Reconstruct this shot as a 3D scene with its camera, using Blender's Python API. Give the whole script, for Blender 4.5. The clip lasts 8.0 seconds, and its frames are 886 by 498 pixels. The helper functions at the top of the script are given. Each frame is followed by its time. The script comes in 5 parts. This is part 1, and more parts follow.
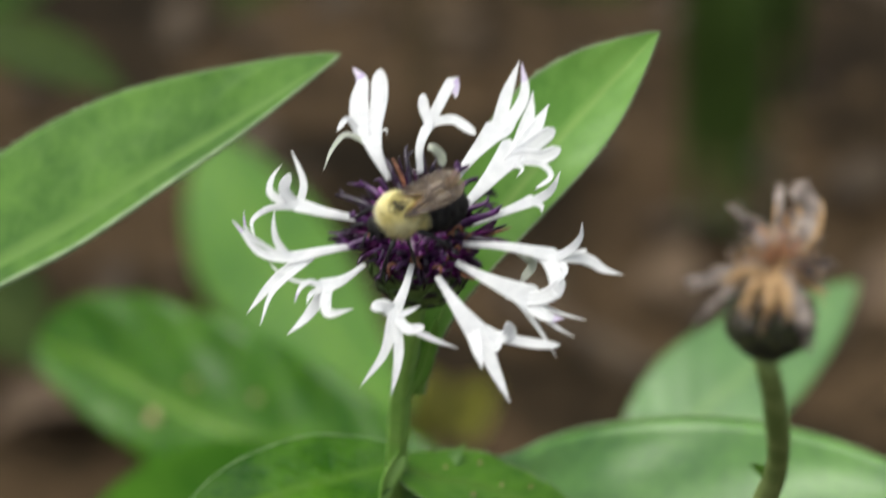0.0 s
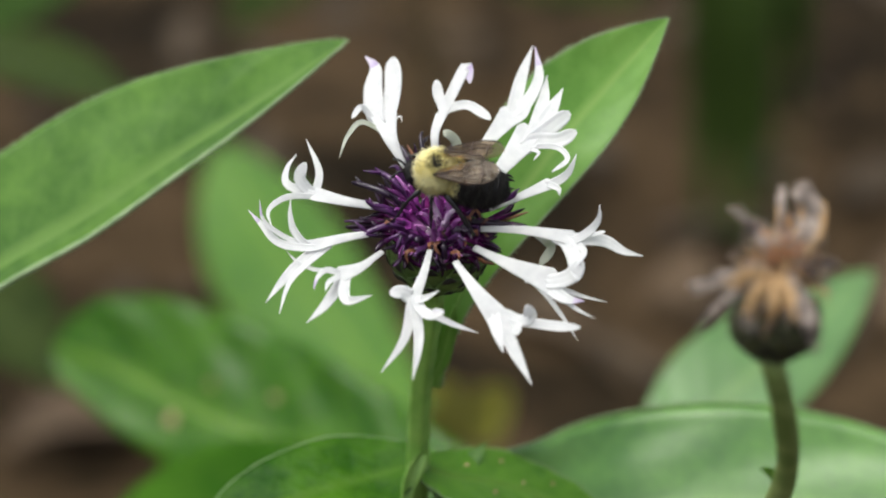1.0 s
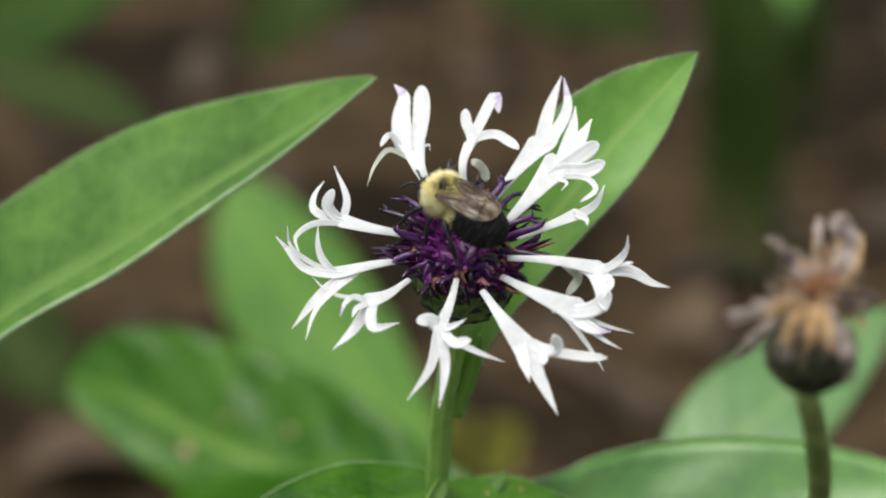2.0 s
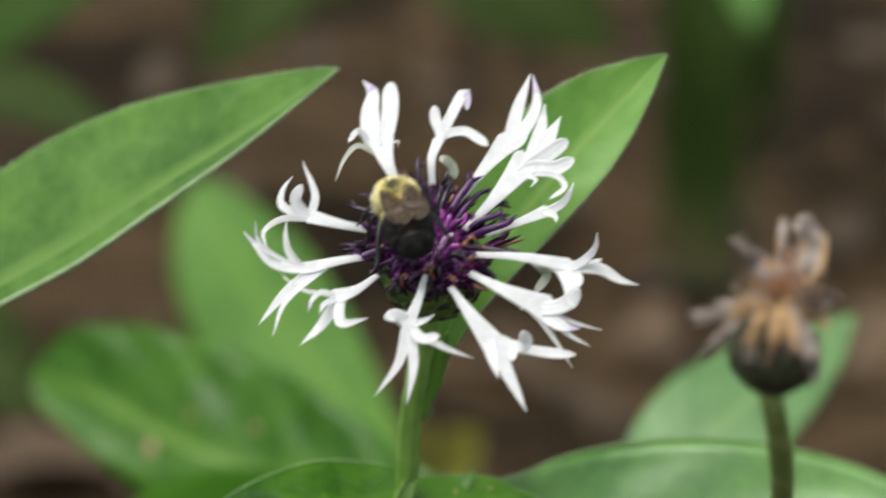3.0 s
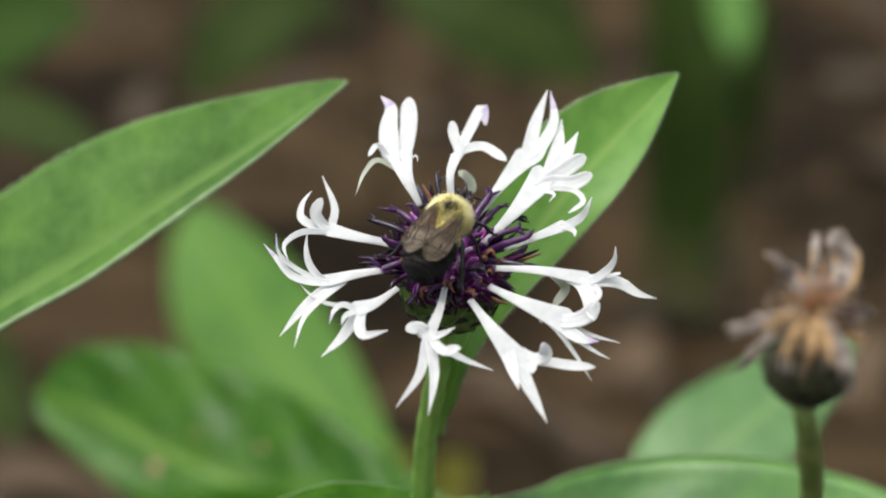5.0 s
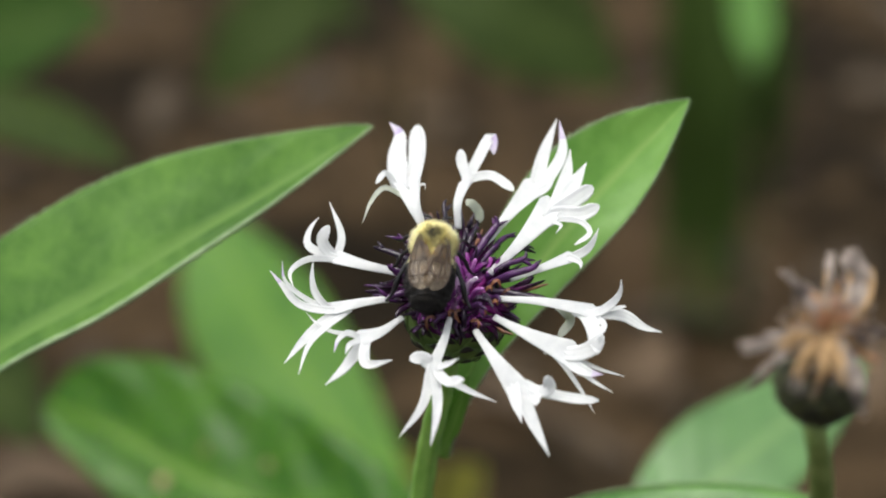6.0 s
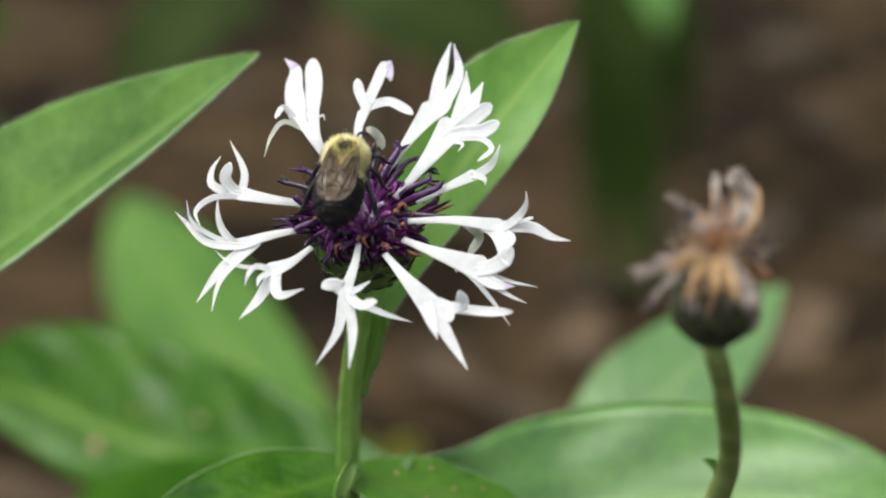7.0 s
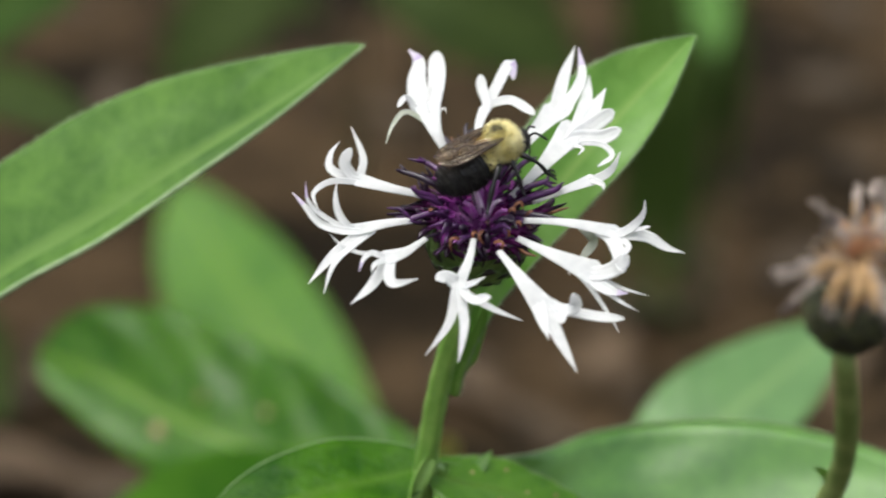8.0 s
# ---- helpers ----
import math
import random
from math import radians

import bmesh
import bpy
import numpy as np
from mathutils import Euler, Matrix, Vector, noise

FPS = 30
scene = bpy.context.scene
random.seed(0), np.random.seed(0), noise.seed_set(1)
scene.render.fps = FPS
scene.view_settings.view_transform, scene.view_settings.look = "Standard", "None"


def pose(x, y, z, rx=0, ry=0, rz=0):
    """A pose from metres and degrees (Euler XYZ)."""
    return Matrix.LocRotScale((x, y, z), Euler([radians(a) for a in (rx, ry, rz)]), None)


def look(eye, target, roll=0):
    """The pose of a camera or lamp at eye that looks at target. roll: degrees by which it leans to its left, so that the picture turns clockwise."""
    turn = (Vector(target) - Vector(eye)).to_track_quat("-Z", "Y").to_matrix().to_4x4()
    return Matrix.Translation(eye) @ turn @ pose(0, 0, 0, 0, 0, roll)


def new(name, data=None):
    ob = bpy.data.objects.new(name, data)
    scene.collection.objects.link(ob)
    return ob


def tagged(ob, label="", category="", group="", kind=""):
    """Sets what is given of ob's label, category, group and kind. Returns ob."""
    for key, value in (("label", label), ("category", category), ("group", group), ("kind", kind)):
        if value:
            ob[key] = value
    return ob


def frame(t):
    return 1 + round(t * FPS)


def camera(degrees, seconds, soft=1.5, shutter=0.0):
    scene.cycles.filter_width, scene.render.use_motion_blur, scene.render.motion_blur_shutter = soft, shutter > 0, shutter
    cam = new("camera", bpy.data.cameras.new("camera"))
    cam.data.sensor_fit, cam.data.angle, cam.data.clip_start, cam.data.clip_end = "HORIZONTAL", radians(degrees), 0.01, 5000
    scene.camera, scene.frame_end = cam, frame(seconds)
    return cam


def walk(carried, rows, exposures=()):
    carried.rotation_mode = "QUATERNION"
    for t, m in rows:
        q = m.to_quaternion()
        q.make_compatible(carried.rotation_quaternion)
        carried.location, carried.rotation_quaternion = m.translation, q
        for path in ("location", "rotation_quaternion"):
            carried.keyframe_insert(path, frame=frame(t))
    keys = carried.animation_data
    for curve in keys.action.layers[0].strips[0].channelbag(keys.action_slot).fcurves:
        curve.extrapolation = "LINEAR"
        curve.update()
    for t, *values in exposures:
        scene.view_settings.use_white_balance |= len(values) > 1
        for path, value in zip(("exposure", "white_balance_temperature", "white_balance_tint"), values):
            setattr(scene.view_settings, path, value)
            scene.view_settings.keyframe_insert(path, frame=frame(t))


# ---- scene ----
# Lengths inside the flower's own frame are millimetres: x across, y along the slope of the view, z towards the viewer.
BASE = pose(0, 0, 0.36, 65, 0, 0)

# ---- camera and its walk ----
cam = camera(20.0, 8.0, 2.0, 0.4)
cam.data.dof.use_dof = True
cam.data.dof.focus_distance = 0.318
cam.data.dof.aperture_fstop = cam.data.lens / 8.2
EYE_BACK = 317.59
CAMERA_ROWS = [
    (0.0, 12.73, 13.04, -0.06, -2.408, 1.291, -0.487),
    (0.1, 12.48, 12.27, -0.39, -2.899, 1.445, -0.584),
    (0.2, 12.23, 11.50, -0.72, -3.208, 1.327, -0.682),
    (0.3, 11.98, 10.73, -1.04, -3.108, 1.198, -0.779),
    (0.4, 11.72, 9.96, -1.37, -2.675, 1.096, -0.876),
    (0.5, 11.47, 9.19, -1.70, -2.084, 1.116, -0.973),
    (0.6, 11.46, 9.03, -1.61, -1.956, 1.295, -1.128),
    (0.7, 11.44, 8.88, -1.52, -2.043, 1.492, -1.283),
    (0.8, 11.43, 8.72, -1.43, -2.079, 1.587, -1.439),
    (0.9, 11.42, 8.57, -1.34, -2.050, 1.503, -1.594),
    (1.0, 11.40, 8.41, -1.25, -1.934, 1.430, -1.749),
    (1.1, 10.96, 9.00, -1.24, -1.884, 1.287, -1.480),
    (1.2, 10.51, 9.59, -1.23, -1.566, 1.312, -1.211),
    (1.3, 10.07, 10.18, -1.23, -1.261, 1.453, -0.942),
    (1.4, 9.63, 10.78, -1.22, -1.265, 1.698, -0.673),
    (1.5, 9.18, 11.37, -1.21, -1.512, 1.852, -0.404),
    (1.6, 9.22, 9.54, -1.20, -1.546, 1.914, -0.744),
    (1.7, 9.26, 7.71, -1.19, -1.371, 1.754, -1.084),
    (2.8, 5.41, 7.50, -1.70, -0.921, 0.669, -0.238),
    (2.9, 6.01, 6.24, -1.99, -1.028, 0.822, -0.377),
    (3.0, 6.61, 4.98, -2.27, -0.704, 0.500, -0.516),
    (3.1, 6.13, 5.25, -1.88, -0.507, 0.083, -0.558),
    (3.2, 5.64, 5.53, -1.48, -0.210, 0.028, -0.600),
    (3.3, 5.15, 5.80, -1.09, 0.023, -0.118, -0.641),
    (3.4, 4.67, 6.07, -0.69, 0.039, 0.084, -0.683),
    (3.5, 4.18, 6.35, -0.30, -0.627, 0.023, -0.724),
    (3.6, 4.15, 5.75, -0.25, -1.113, 0.024, -0.751),
    (3.7, 4.12, 5.16, -0.21, -1.329, -0.018, -0.777),
    (3.8, 4.09, 4.56, -0.16, -1.276, -0.161, -0.804),
    (3.9, 4.06, 3.97, -0.11, -0.942, -0.253, -0.830),
    (4.0, 4.03, 3.38, -0.07, -0.404, -0.045, -0.857),
    (4.1, 3.22, 2.70, -0.05, -0.262, 0.112, -0.685),
    (4.2, 2.42, 2.03, -0.04, -0.213, 0.334, -0.514),
    (4.3, 1.61, 1.35, -0.03, -0.114, 0.235, -0.343),
    (4.4, 0.81, 0.68, -0.01, 0.010, 0.071, -0.171),
    (4.5, 0.00, -0.00, -0.00, -0.000, -0.000, 0.000),
    (4.6, 0.12, 0.45, 0.02, 0.043, 0.006, -0.042),
    (4.7, 0.23, 0.90, 0.04, 0.069, -0.073, -0.084),
    (5.8, 1.50, 5.83, 0.23, 0.257, -0.253, -0.547),
    (5.9, 1.88, 6.39, 0.21, -0.010, -0.025, 0.061),
    (6.0, 2.26, 6.95, 0.19, -0.065, 0.297, 0.668),
    (6.1, 0.59, 4.58, 0.38, 0.250, 0.283, 0.678),
    (6.2, -1.07, 2.22, 0.57, 0.436, -0.036, 0.688),
    (6.3, -2.74, -0.14, 0.76, 0.235, -0.485, 0.698),
    (6.4, -4.40, -2.50, 0.95, 0.227, -0.662, 0.709),
    (6.5, -6.07, -4.86, 1.14, 0.230, -0.571, 0.719),
    (6.6, -3.84, -4.70, 0.95, -0.192, -0.134, -0.217),
    (6.7, -1.62, -4.54, 0.76, -0.326, -0.159, -1.154),
    (6.8, 0.60, -4.38, 0.57, -0.194, -1.006, -2.090),
    (6.9, 2.83, -4.22, 0.38, 0.081, -1.300, -3.026),
    (7.0, 5.05, -4.06, 0.19, 0.205, -1.270, -3.962),
    (7.1, 4.28, -3.44, 0.19, 0.259, -0.995, -3.130),
    (7.2, 3.51, -2.82, 0.19, 0.401, -0.932, -2.298),
    (7.3, 2.74, -2.20, 0.19, 0.783, -0.620, -1.466),
    (7.4, 1.97, -1.58, 0.19, 0.222, -1.259, -0.634),
    (7.5, 1.19, -0.96, 0.19, -0.241, -0.716, 0.199),
    (7.6, -0.92, -1.85, 0.23, -0.591, -1.048, 0.295),
    (7.7, -3.03, -2.74, 0.27, -0.316, -0.871, 0.391),
    (7.8, -5.14, -3.64, 0.31, 0.007, -1.414, 0.487),
    (7.9, -7.25, -4.53, 0.36, 0.240, -1.313, 0.583),
    (8.0, -9.37, -5.42, 0.40, 0.358, -1.302, 0.679),
]
walk(cam, [(t, BASE @ pose(x / 1000, y / 1000, (z + EYE_BACK) / 1000, rx, ry, rz)) for t, x, y, z, rx, ry, rz in CAMERA_ROWS],
     [(0.0, 0.23, 6450, 9), (1.7, 0.23, 6450, 9), (4.5, 0.24, 6450, 9), (7.0, 0.29, 6450, 9), (8.0, 0.29, 6450, 9)])

# ---- sky and sun ----
world = bpy.data.worlds.new("sky")
scene.world = world
world.use_nodes = True
wn = world.node_tree.nodes
sky = wn.new("ShaderNodeTexSky")
sky.sky_type = "NISHITA"
sky.sun_disc = False
sky.sun_elevation, sky.sun_rotation = radians(74), radians(-113)
sky.air_density, sky.dust_density, sky.ozone_density = 1.0, 6.0, 0.5
cloud = wn.new("ShaderNodeHueSaturation")  # thin cloud: the sky's blue is paler
cloud.inputs["Saturation"].default_value = 0.35
world.node_tree.links.new(sky.outputs[0], cloud.inputs["Color"])
world.node_tree.links.new(cloud.outputs[0], wn["Background"].inputs[0])
wn["Background"].inputs[1].default_value = 0.17
sun = new("sun", bpy.data.lights.new("sun", "SUN"))
sun.data.energy, sun.data.angle, sun.data.color = 1.5, radians(50), (1.0, 0.97, 0.9)
sun.matrix_world = look((-0.35, -0.15, 1.4), (0, 0, 0))


# ---- materials ----
def material(name):
    m = bpy.data.materials.new(name)
    m.use_nodes = True
    return m, m.node_tree.nodes, m.node_tree.links, m.node_tree.nodes["Principled BSDF"]


def ramp(nodes, stops):
    r = nodes.new("ShaderNodeValToRGB")
    e = r.color_ramp.elements
    while len(e) < len(stops):
        e.new(0.5)
    for k, (at, c) in zip(e, stops):
        k.position, k.color = at, (*c, 1)
    return r


def noise_tex(nodes, links, scale, detail=3.0, coord="Object"):
    n, c = nodes.new("ShaderNodeTexNoise"), nodes.new("ShaderNodeTexCoord")
    n.inputs["Scale"].default_value, n.inputs["Detail"].default_value = scale, detail
    links.new(c.outputs[coord], n.inputs["Vector"])
    return n


def translucent(nodes, links, bsdf, colour, amount):
    """Lets some of the light through a thin sheet."""
    tr, mix = nodes.new("ShaderNodeBsdfTranslucent"), nodes.new("ShaderNodeMixShader")
    mix.inputs[0].default_value = amount
    if hasattr(colour, "links"):
        links.new(colour, tr.inputs["Color"])
    else:
        tr.inputs["Color"].default_value = (*colour, 1)
    links.new(bsdf.outputs[0], mix.inputs[1])
    links.new(tr.outputs[0], mix.inputs[2])
    links.new(mix.outputs[0], nodes["Material Output"].inputs["Surface"])


def leaf_material(name, dark, light, vein, rough=0.38, quilt=0.22, shine=0.45, wax=0.0, veined=0.23, ribbed=0.22):
    """Green blade: mottled, with a pale midrib and side veins along the leaf's own coordinates (u across, v along)."""
    m, nodes, links, bsdf = material(name)
    n = noise_tex(nodes, links, 90)
    fine = noise_tex(nodes, links, 430, 4)
    mixn = nodes.new("ShaderNodeMath")
    mixn.operation = "MULTIPLY_ADD"
    mixn.inputs[1].default_value = 0.45
    links.new(fine.outputs["Fac"], mixn.inputs[0])
    links.new(n.outputs["Fac"], mixn.inputs[2])
    col = ramp(nodes, [(0.50, dark), (0.92, light)])
    links.new(mixn.outputs[0], col.inputs[0])
    uv, sep = nodes.new("ShaderNodeUVMap"), nodes.new("ShaderNodeSeparateXYZ")
    links.new(uv.outputs[0], sep.inputs[0])
    # distance from the midrib
    d = nodes.new("ShaderNodeMath")
    d.operation = "ABSOLUTE"
    links.new(sep.outputs[0], d.inputs[0])
    rib = nodes.new("ShaderNodeMapRange")
    rib.inputs["From Min"].default_value, rib.inputs["From Max"].default_value = 0.16, 0.02
    links.new(d.outputs[0], rib.inputs["Value"])
    # side veins
    ph = nodes.new("ShaderNodeMath")
    ph.operation = "MULTIPLY_ADD"
    ph.inputs[1].default_value = -0.16
    links.new(d.outputs[0], ph.inputs[0])
    links.new(sep.outputs[1], ph.inputs[2])
    wob = noise_tex(nodes, links, 60, 2)
    ph2 = nodes.new("ShaderNodeMath")
    ph2.operation = "MULTIPLY_ADD"
    ph2.inputs[1].default_value = 0.09
    links.new(wob.outputs["Fac"], ph2.inputs[0])
    links.new(ph.outputs[0], ph2.inputs[2])
    freq = nodes.new("ShaderNodeMath")
    freq.operation = "MULTIPLY"
    freq.inputs[1].default_value = 58.0
    links.new(ph2.outputs[0], freq.inputs[0])
    wave = nodes.new("ShaderNodeMath")
    wave.operation = "SINE"
    links.new(freq.outputs[0], wave.inputs[0])
    thin = nodes.new("ShaderNodeMapRange")
    thin.inputs["From Min"].default_value, thin.inputs["From Max"].default_value = 0.80, 1.0
    thin.inputs["To Max"].default_value = veined
    links.new(wave.outputs[0], thin.inputs["Value"])
    mx = nodes.new("ShaderNodeMath")
    mx.operation = "MAXIMUM"
    links.new(thin.outputs[0], mx.inputs[0])
    links.new(rib.outputs[0], mx.inputs[1])
    mixc = nodes.new("ShaderNodeMixRGB")
    mixc.inputs[2].default_value = (*vein, 1)
    links.new(mx.outputs[0], mixc.inputs[0])
    links.new(col.outputs[0], mixc.inputs[1])
    links.new(mixc.outputs[0], bsdf.inputs["Base Color"])
    bsdf.inputs["Roughness"].default_value = rough
    bsdf.inputs["Specular IOR Level"].default_value = shine
    bsdf.inputs["Coat Weight"].default_value, bsdf.inputs["Coat Roughness"].default_value = wax, 0.32
    bump = nodes.new("ShaderNodeBump")
    bump.inputs["Strength"].default_value, bump.inputs["Distance"].default_value = quilt, 0.0006
    add = nodes.new("ShaderNodeMath")
    add.operation = "MULTIPLY_ADD"
    add.inputs[1].default_value = ribbed
    links.new(wave.outputs[0], add.inputs[0])
    links.new(fine.outputs["Fac"], add.inputs[2])
    links.new(add.outputs[0], bump.inputs["Height"])
    links.new(bump.outputs[0], bsdf.inputs["Normal"])
    translucent(nodes, links, bsdf, mixc.outputs[0], 0.25)
    return m


def plain(name, dark, light, scale, rough=0.6, through_it=0.0, bump_by=0.3, metal=0.0, sheen=0.0, per_piece=0.0):
    m, nodes, links, bsdf = material(name)
    n = noise_tex(nodes, links, scale)
    col = ramp(nodes, [(0.35, dark), (0.68, light)])
    fac = n.outputs["Fac"]
    if per_piece:
        info, add = nodes.new("ShaderNodeObjectInfo"), nodes.new("ShaderNodeMath")
        add.operation = "MULTIPLY_ADD"
        add.inputs[1].default_value = per_piece
        links.new(info.outputs["Random"], add.inputs[0])
        sub = nodes.new("ShaderNodeMath")
        sub.operation = "SUBTRACT"
        sub.inputs[1].default_value = per_piece / 2
        links.new(fac, sub.inputs[0])
        links.new(sub.outputs[0], add.inputs[2])
        fac = add.outputs[0]
    links.new(fac, col.inputs[0])
    links.new(col.outputs[0], bsdf.inputs["Base Color"])
    bsdf.inputs["Roughness"].default_value = rough
    bsdf.inputs["Metallic"].default_value = metal
    bsdf.inputs["Sheen Weight"].default_value = sheen
    bump = nodes.new("ShaderNodeBump")
    bump.inputs["Strength"].default_value, bump.inputs["Distance"].default_value = bump_by, 0.0004
    links.new(n.outputs["Fac"], bump.inputs["Height"])
    links.new(bump.outputs[0], bsdf.inputs["Normal"])
    if through_it:
        translucent(nodes, links, bsdf, col.outputs[0], through_it)
    return m


LEAF = leaf_material("leaf_green", (0.046, 0.145, 0.007), (0.088, 0.218, 0.014), (0.12, 0.25, 0.022), 0.40, 0.22, 0.5, 0.08)
LEAF_PALE = leaf_material("leaf_pale", (0.050, 0.154, 0.016), (0.094, 0.230, 0.034), (0.16, 0.30, 0.065), 0.36, 0.26, 0.42)
LEAF_DARK = leaf_material("leaf_dark", (0.012, 0.066, 0.0012), (0.058, 0.170, 0.005), (0.065, 0.16, 0.012), 0.34, 0.8, 0.09, veined=0.07, ribbed=0.03)
LEAF_UNDER = leaf_material("leaf_under", (0.022, 0.088, 0.004), (0.052, 0.148, 0.009), (0.05, 0.12, 0.012), 0.6, 0.3, 0.05)
LEAF_GLOSS = leaf_material("leaf_glossy", (0.052, 0.190, 0.010), (0.118, 0.310, 0.032), (0.16, 0.34, 0.05), 0.36, 0.2, 1.0, 0.9, veined=0.1, ribbed=0.1)
LEAF_WAXY = leaf_material("leaf_waxy", (0.066, 0.180, 0.032), (0.120, 0.270, 0.066), (0.16, 0.30, 0.08), 0.36, 0.22, 1.0, 0.5)
LEAF_LIME = leaf_material("leaf_lime", (0.066, 0.200, 0.018), (0.122, 0.290, 0.044), (0.17, 0.33, 0.06), 0.34, 0.22, 0.5)
LEAF_DOWNY = leaf_material("leaf_downy", (0.046, 0.142, 0.010), (0.112, 0.255, 0.032), (0.14, 0.28, 0.05), 0.4, 0.16, 0.3, veined=0.08, ribbed=0.12)
LEAF_BRIGHT = leaf_material("leaf_bright", (0.105, 0.28, 0.028), (0.18, 0.385, 0.060), (0.235, 0.43, 0.085), 0.38, 0.10, 0.6, veined=0.06)
LEAF_MID = leaf_material("leaf_mid", (0.018, 0.084, 0.002), (0.056, 0.165, 0.005), (0.11, 0.23, 0.024), 0.22, 0.4, 0.32, veined=0.3)
LEAF_FRONT = leaf_material("leaf_front", (0.050, 0.162, 0.006), (0.104, 0.262, 0.014), (0.12, 0.26, 0.024), 0.36, 0.35, 0.35, veined=0.12, ribbed=0.08)
# the next three greens are darkened: the far plants' shade is in their colour
LEAF_HALF_SHADE = leaf_material("leaf_half_shade", (0.018, 0.046, 0.006), (0.036, 0.078, 0.011), (0.045, 0.085, 0.014), 0.6, 0.2, 0.1)
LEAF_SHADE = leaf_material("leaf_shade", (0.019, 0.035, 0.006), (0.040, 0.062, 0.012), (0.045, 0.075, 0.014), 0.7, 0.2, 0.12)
LEAF_STRAP_SHADE = leaf_material("leaf_strap_shade", (0.022, 0.044, 0.006), (0.040, 0.070, 0.011), (0.045, 0.08, 0.013), 0.7, 0.2, 0.12)
LEAF_YELLOW = leaf_material("leaf_yellow", (0.16, 0.17, 0.022), (0.26, 0.25, 0.042), (0.29, 0.29, 0.05), 0.6)
BLEMISH = plain("dry_blemish", (0.30, 0.20, 0.10), (0.46, 0.34, 0.20), 400, 0.8)
RIM = plain("leaf_margin", (0.17, 0.26, 0.12), (0.25, 0.34, 0.18), 400, 0.7)
STEM = plain("stem_green", (0.15, 0.31, 0.048), (0.24, 0.42, 0.09), 300, 0.5)
STEM_DRY = plain("stem_olive", (0.14, 0.21, 0.05), (0.25, 0.33, 0.105), 300, 0.6)
# the stem green darkened, with the background's shade put into it
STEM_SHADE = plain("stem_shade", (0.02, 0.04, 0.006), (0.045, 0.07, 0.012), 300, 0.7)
PETAL = plain("petal_white", (0.80, 0.815, 0.82), (0.89, 0.90, 0.90), 700, 0.6, 0.5, 0.1)
PETAL_LILAC = plain("petal_lilac", (0.60, 0.51, 0.72), (0.80, 0.76, 0.84), 300, 0.6, 0.42, 0.15)
PETAL_PALE = plain("petal_greenish", (0.55, 0.60, 0.48), (0.72, 0.74, 0.66), 400, 0.6, 0.35, 0.15)
def disc_material(name, base, middle, end):
    """A tubular floret's skin, from its pale foot to its dark mouth."""
    m, nodes, links, bsdf = material(name)
    c, sep, rng_ = nodes.new("ShaderNodeTexCoord"), nodes.new("ShaderNodeSeparateXYZ"), nodes.new("ShaderNodeMapRange")
    links.new(c.outputs["Object"], sep.inputs[0])
    links.new(sep.outputs[2], rng_.inputs["Value"])
    rng_.inputs["From Max"].default_value = 0.0088
    n, info = noise_tex(nodes, links, 900, 3), nodes.new("ShaderNodeObjectInfo")
    add, add2 = nodes.new("ShaderNodeMath"), nodes.new("ShaderNodeMath")
    for node, k in ((add, 0.25), (add2, 0.15)):
        node.operation = "MULTIPLY_ADD"
        node.inputs[1].default_value = k
    links.new(n.outputs["Fac"], add.inputs[0])
    links.new(rng_.outputs[0], add.inputs[2])
    links.new(info.outputs["Random"], add2.inputs[0])
    links.new(add.outputs[0], add2.inputs[2])
    col = ramp(nodes, [(0.25, base), (0.58, middle), (0.95, end)])
    links.new(add2.outputs[0], col.inputs[0])
    links.new(col.outputs[0], bsdf.inputs["Base Color"])
    bsdf.inputs["Roughness"].default_value = 0.24
    bsdf.inputs["Specular IOR Level"].default_value = 0.4
    return m


DISC = disc_material("disc_purple", (0.54, 0.08, 0.42), (0.24, 0.028, 0.20), (0.020, 0.007, 0.022))
DISC_BRIGHT = disc_material("disc_magenta", (0.74, 0.44, 0.72), (0.44, 0.08, 0.44), (0.10, 0.018, 0.11))
ANTHER = plain("anther_dark", (0.006, 0.003, 0.009), (0.022, 0.008, 0.030), 900, 0.3)
ANTHER_PURPLE = plain("anther_purple", (0.022, 0.006, 0.034), (0.085, 0.02, 0.11), 900, 0.3)
RUST = plain("anther_rust", (0.035, 0.014, 0.012), (0.36, 0.15, 0.075), 520, 0.4)
STYLE_LILAC = plain("style_lilac", (0.36, 0.06, 0.38), (0.64, 0.30, 0.66), 800, 0.4)
STYLE_WHITE = plain("style_pale", (0.66, 0.40, 0.68), (0.88, 0.76, 0.88), 800, 0.5)
BRACT = plain("bract_green", (0.055, 0.105, 0.024), (0.15, 0.23, 0.06), 350, 0.5)
BRACT_EDGE = plain("bract_fringe", (0.008, 0.006, 0.004), (0.02, 0.015, 0.012), 500, 0.8)
YELLOW = plain("bee_yellow_pile", (0.76, 0.66, 0.22), (0.95, 0.90, 0.52), 500, 0.8, sheen=0.3)
BLACK = plain("bee_black_shell", (0.006, 0.006, 0.007), (0.014, 0.014, 0.015), 600, 0.28)
BROWN_PILE = plain("bee_brown_fringe", (0.016, 0.015, 0.013), (0.048, 0.045, 0.040), 900, 0.5)
OLIVE_PILE = plain("bee_olive_pile", (0.16, 0.13, 0.04), (0.32, 0.27, 0.09), 900, 0.8)
BLACK_PILE = plain("bee_black_pile", (0.005, 0.0045, 0.004), (0.014, 0.013, 0.012), 900, 0.55)


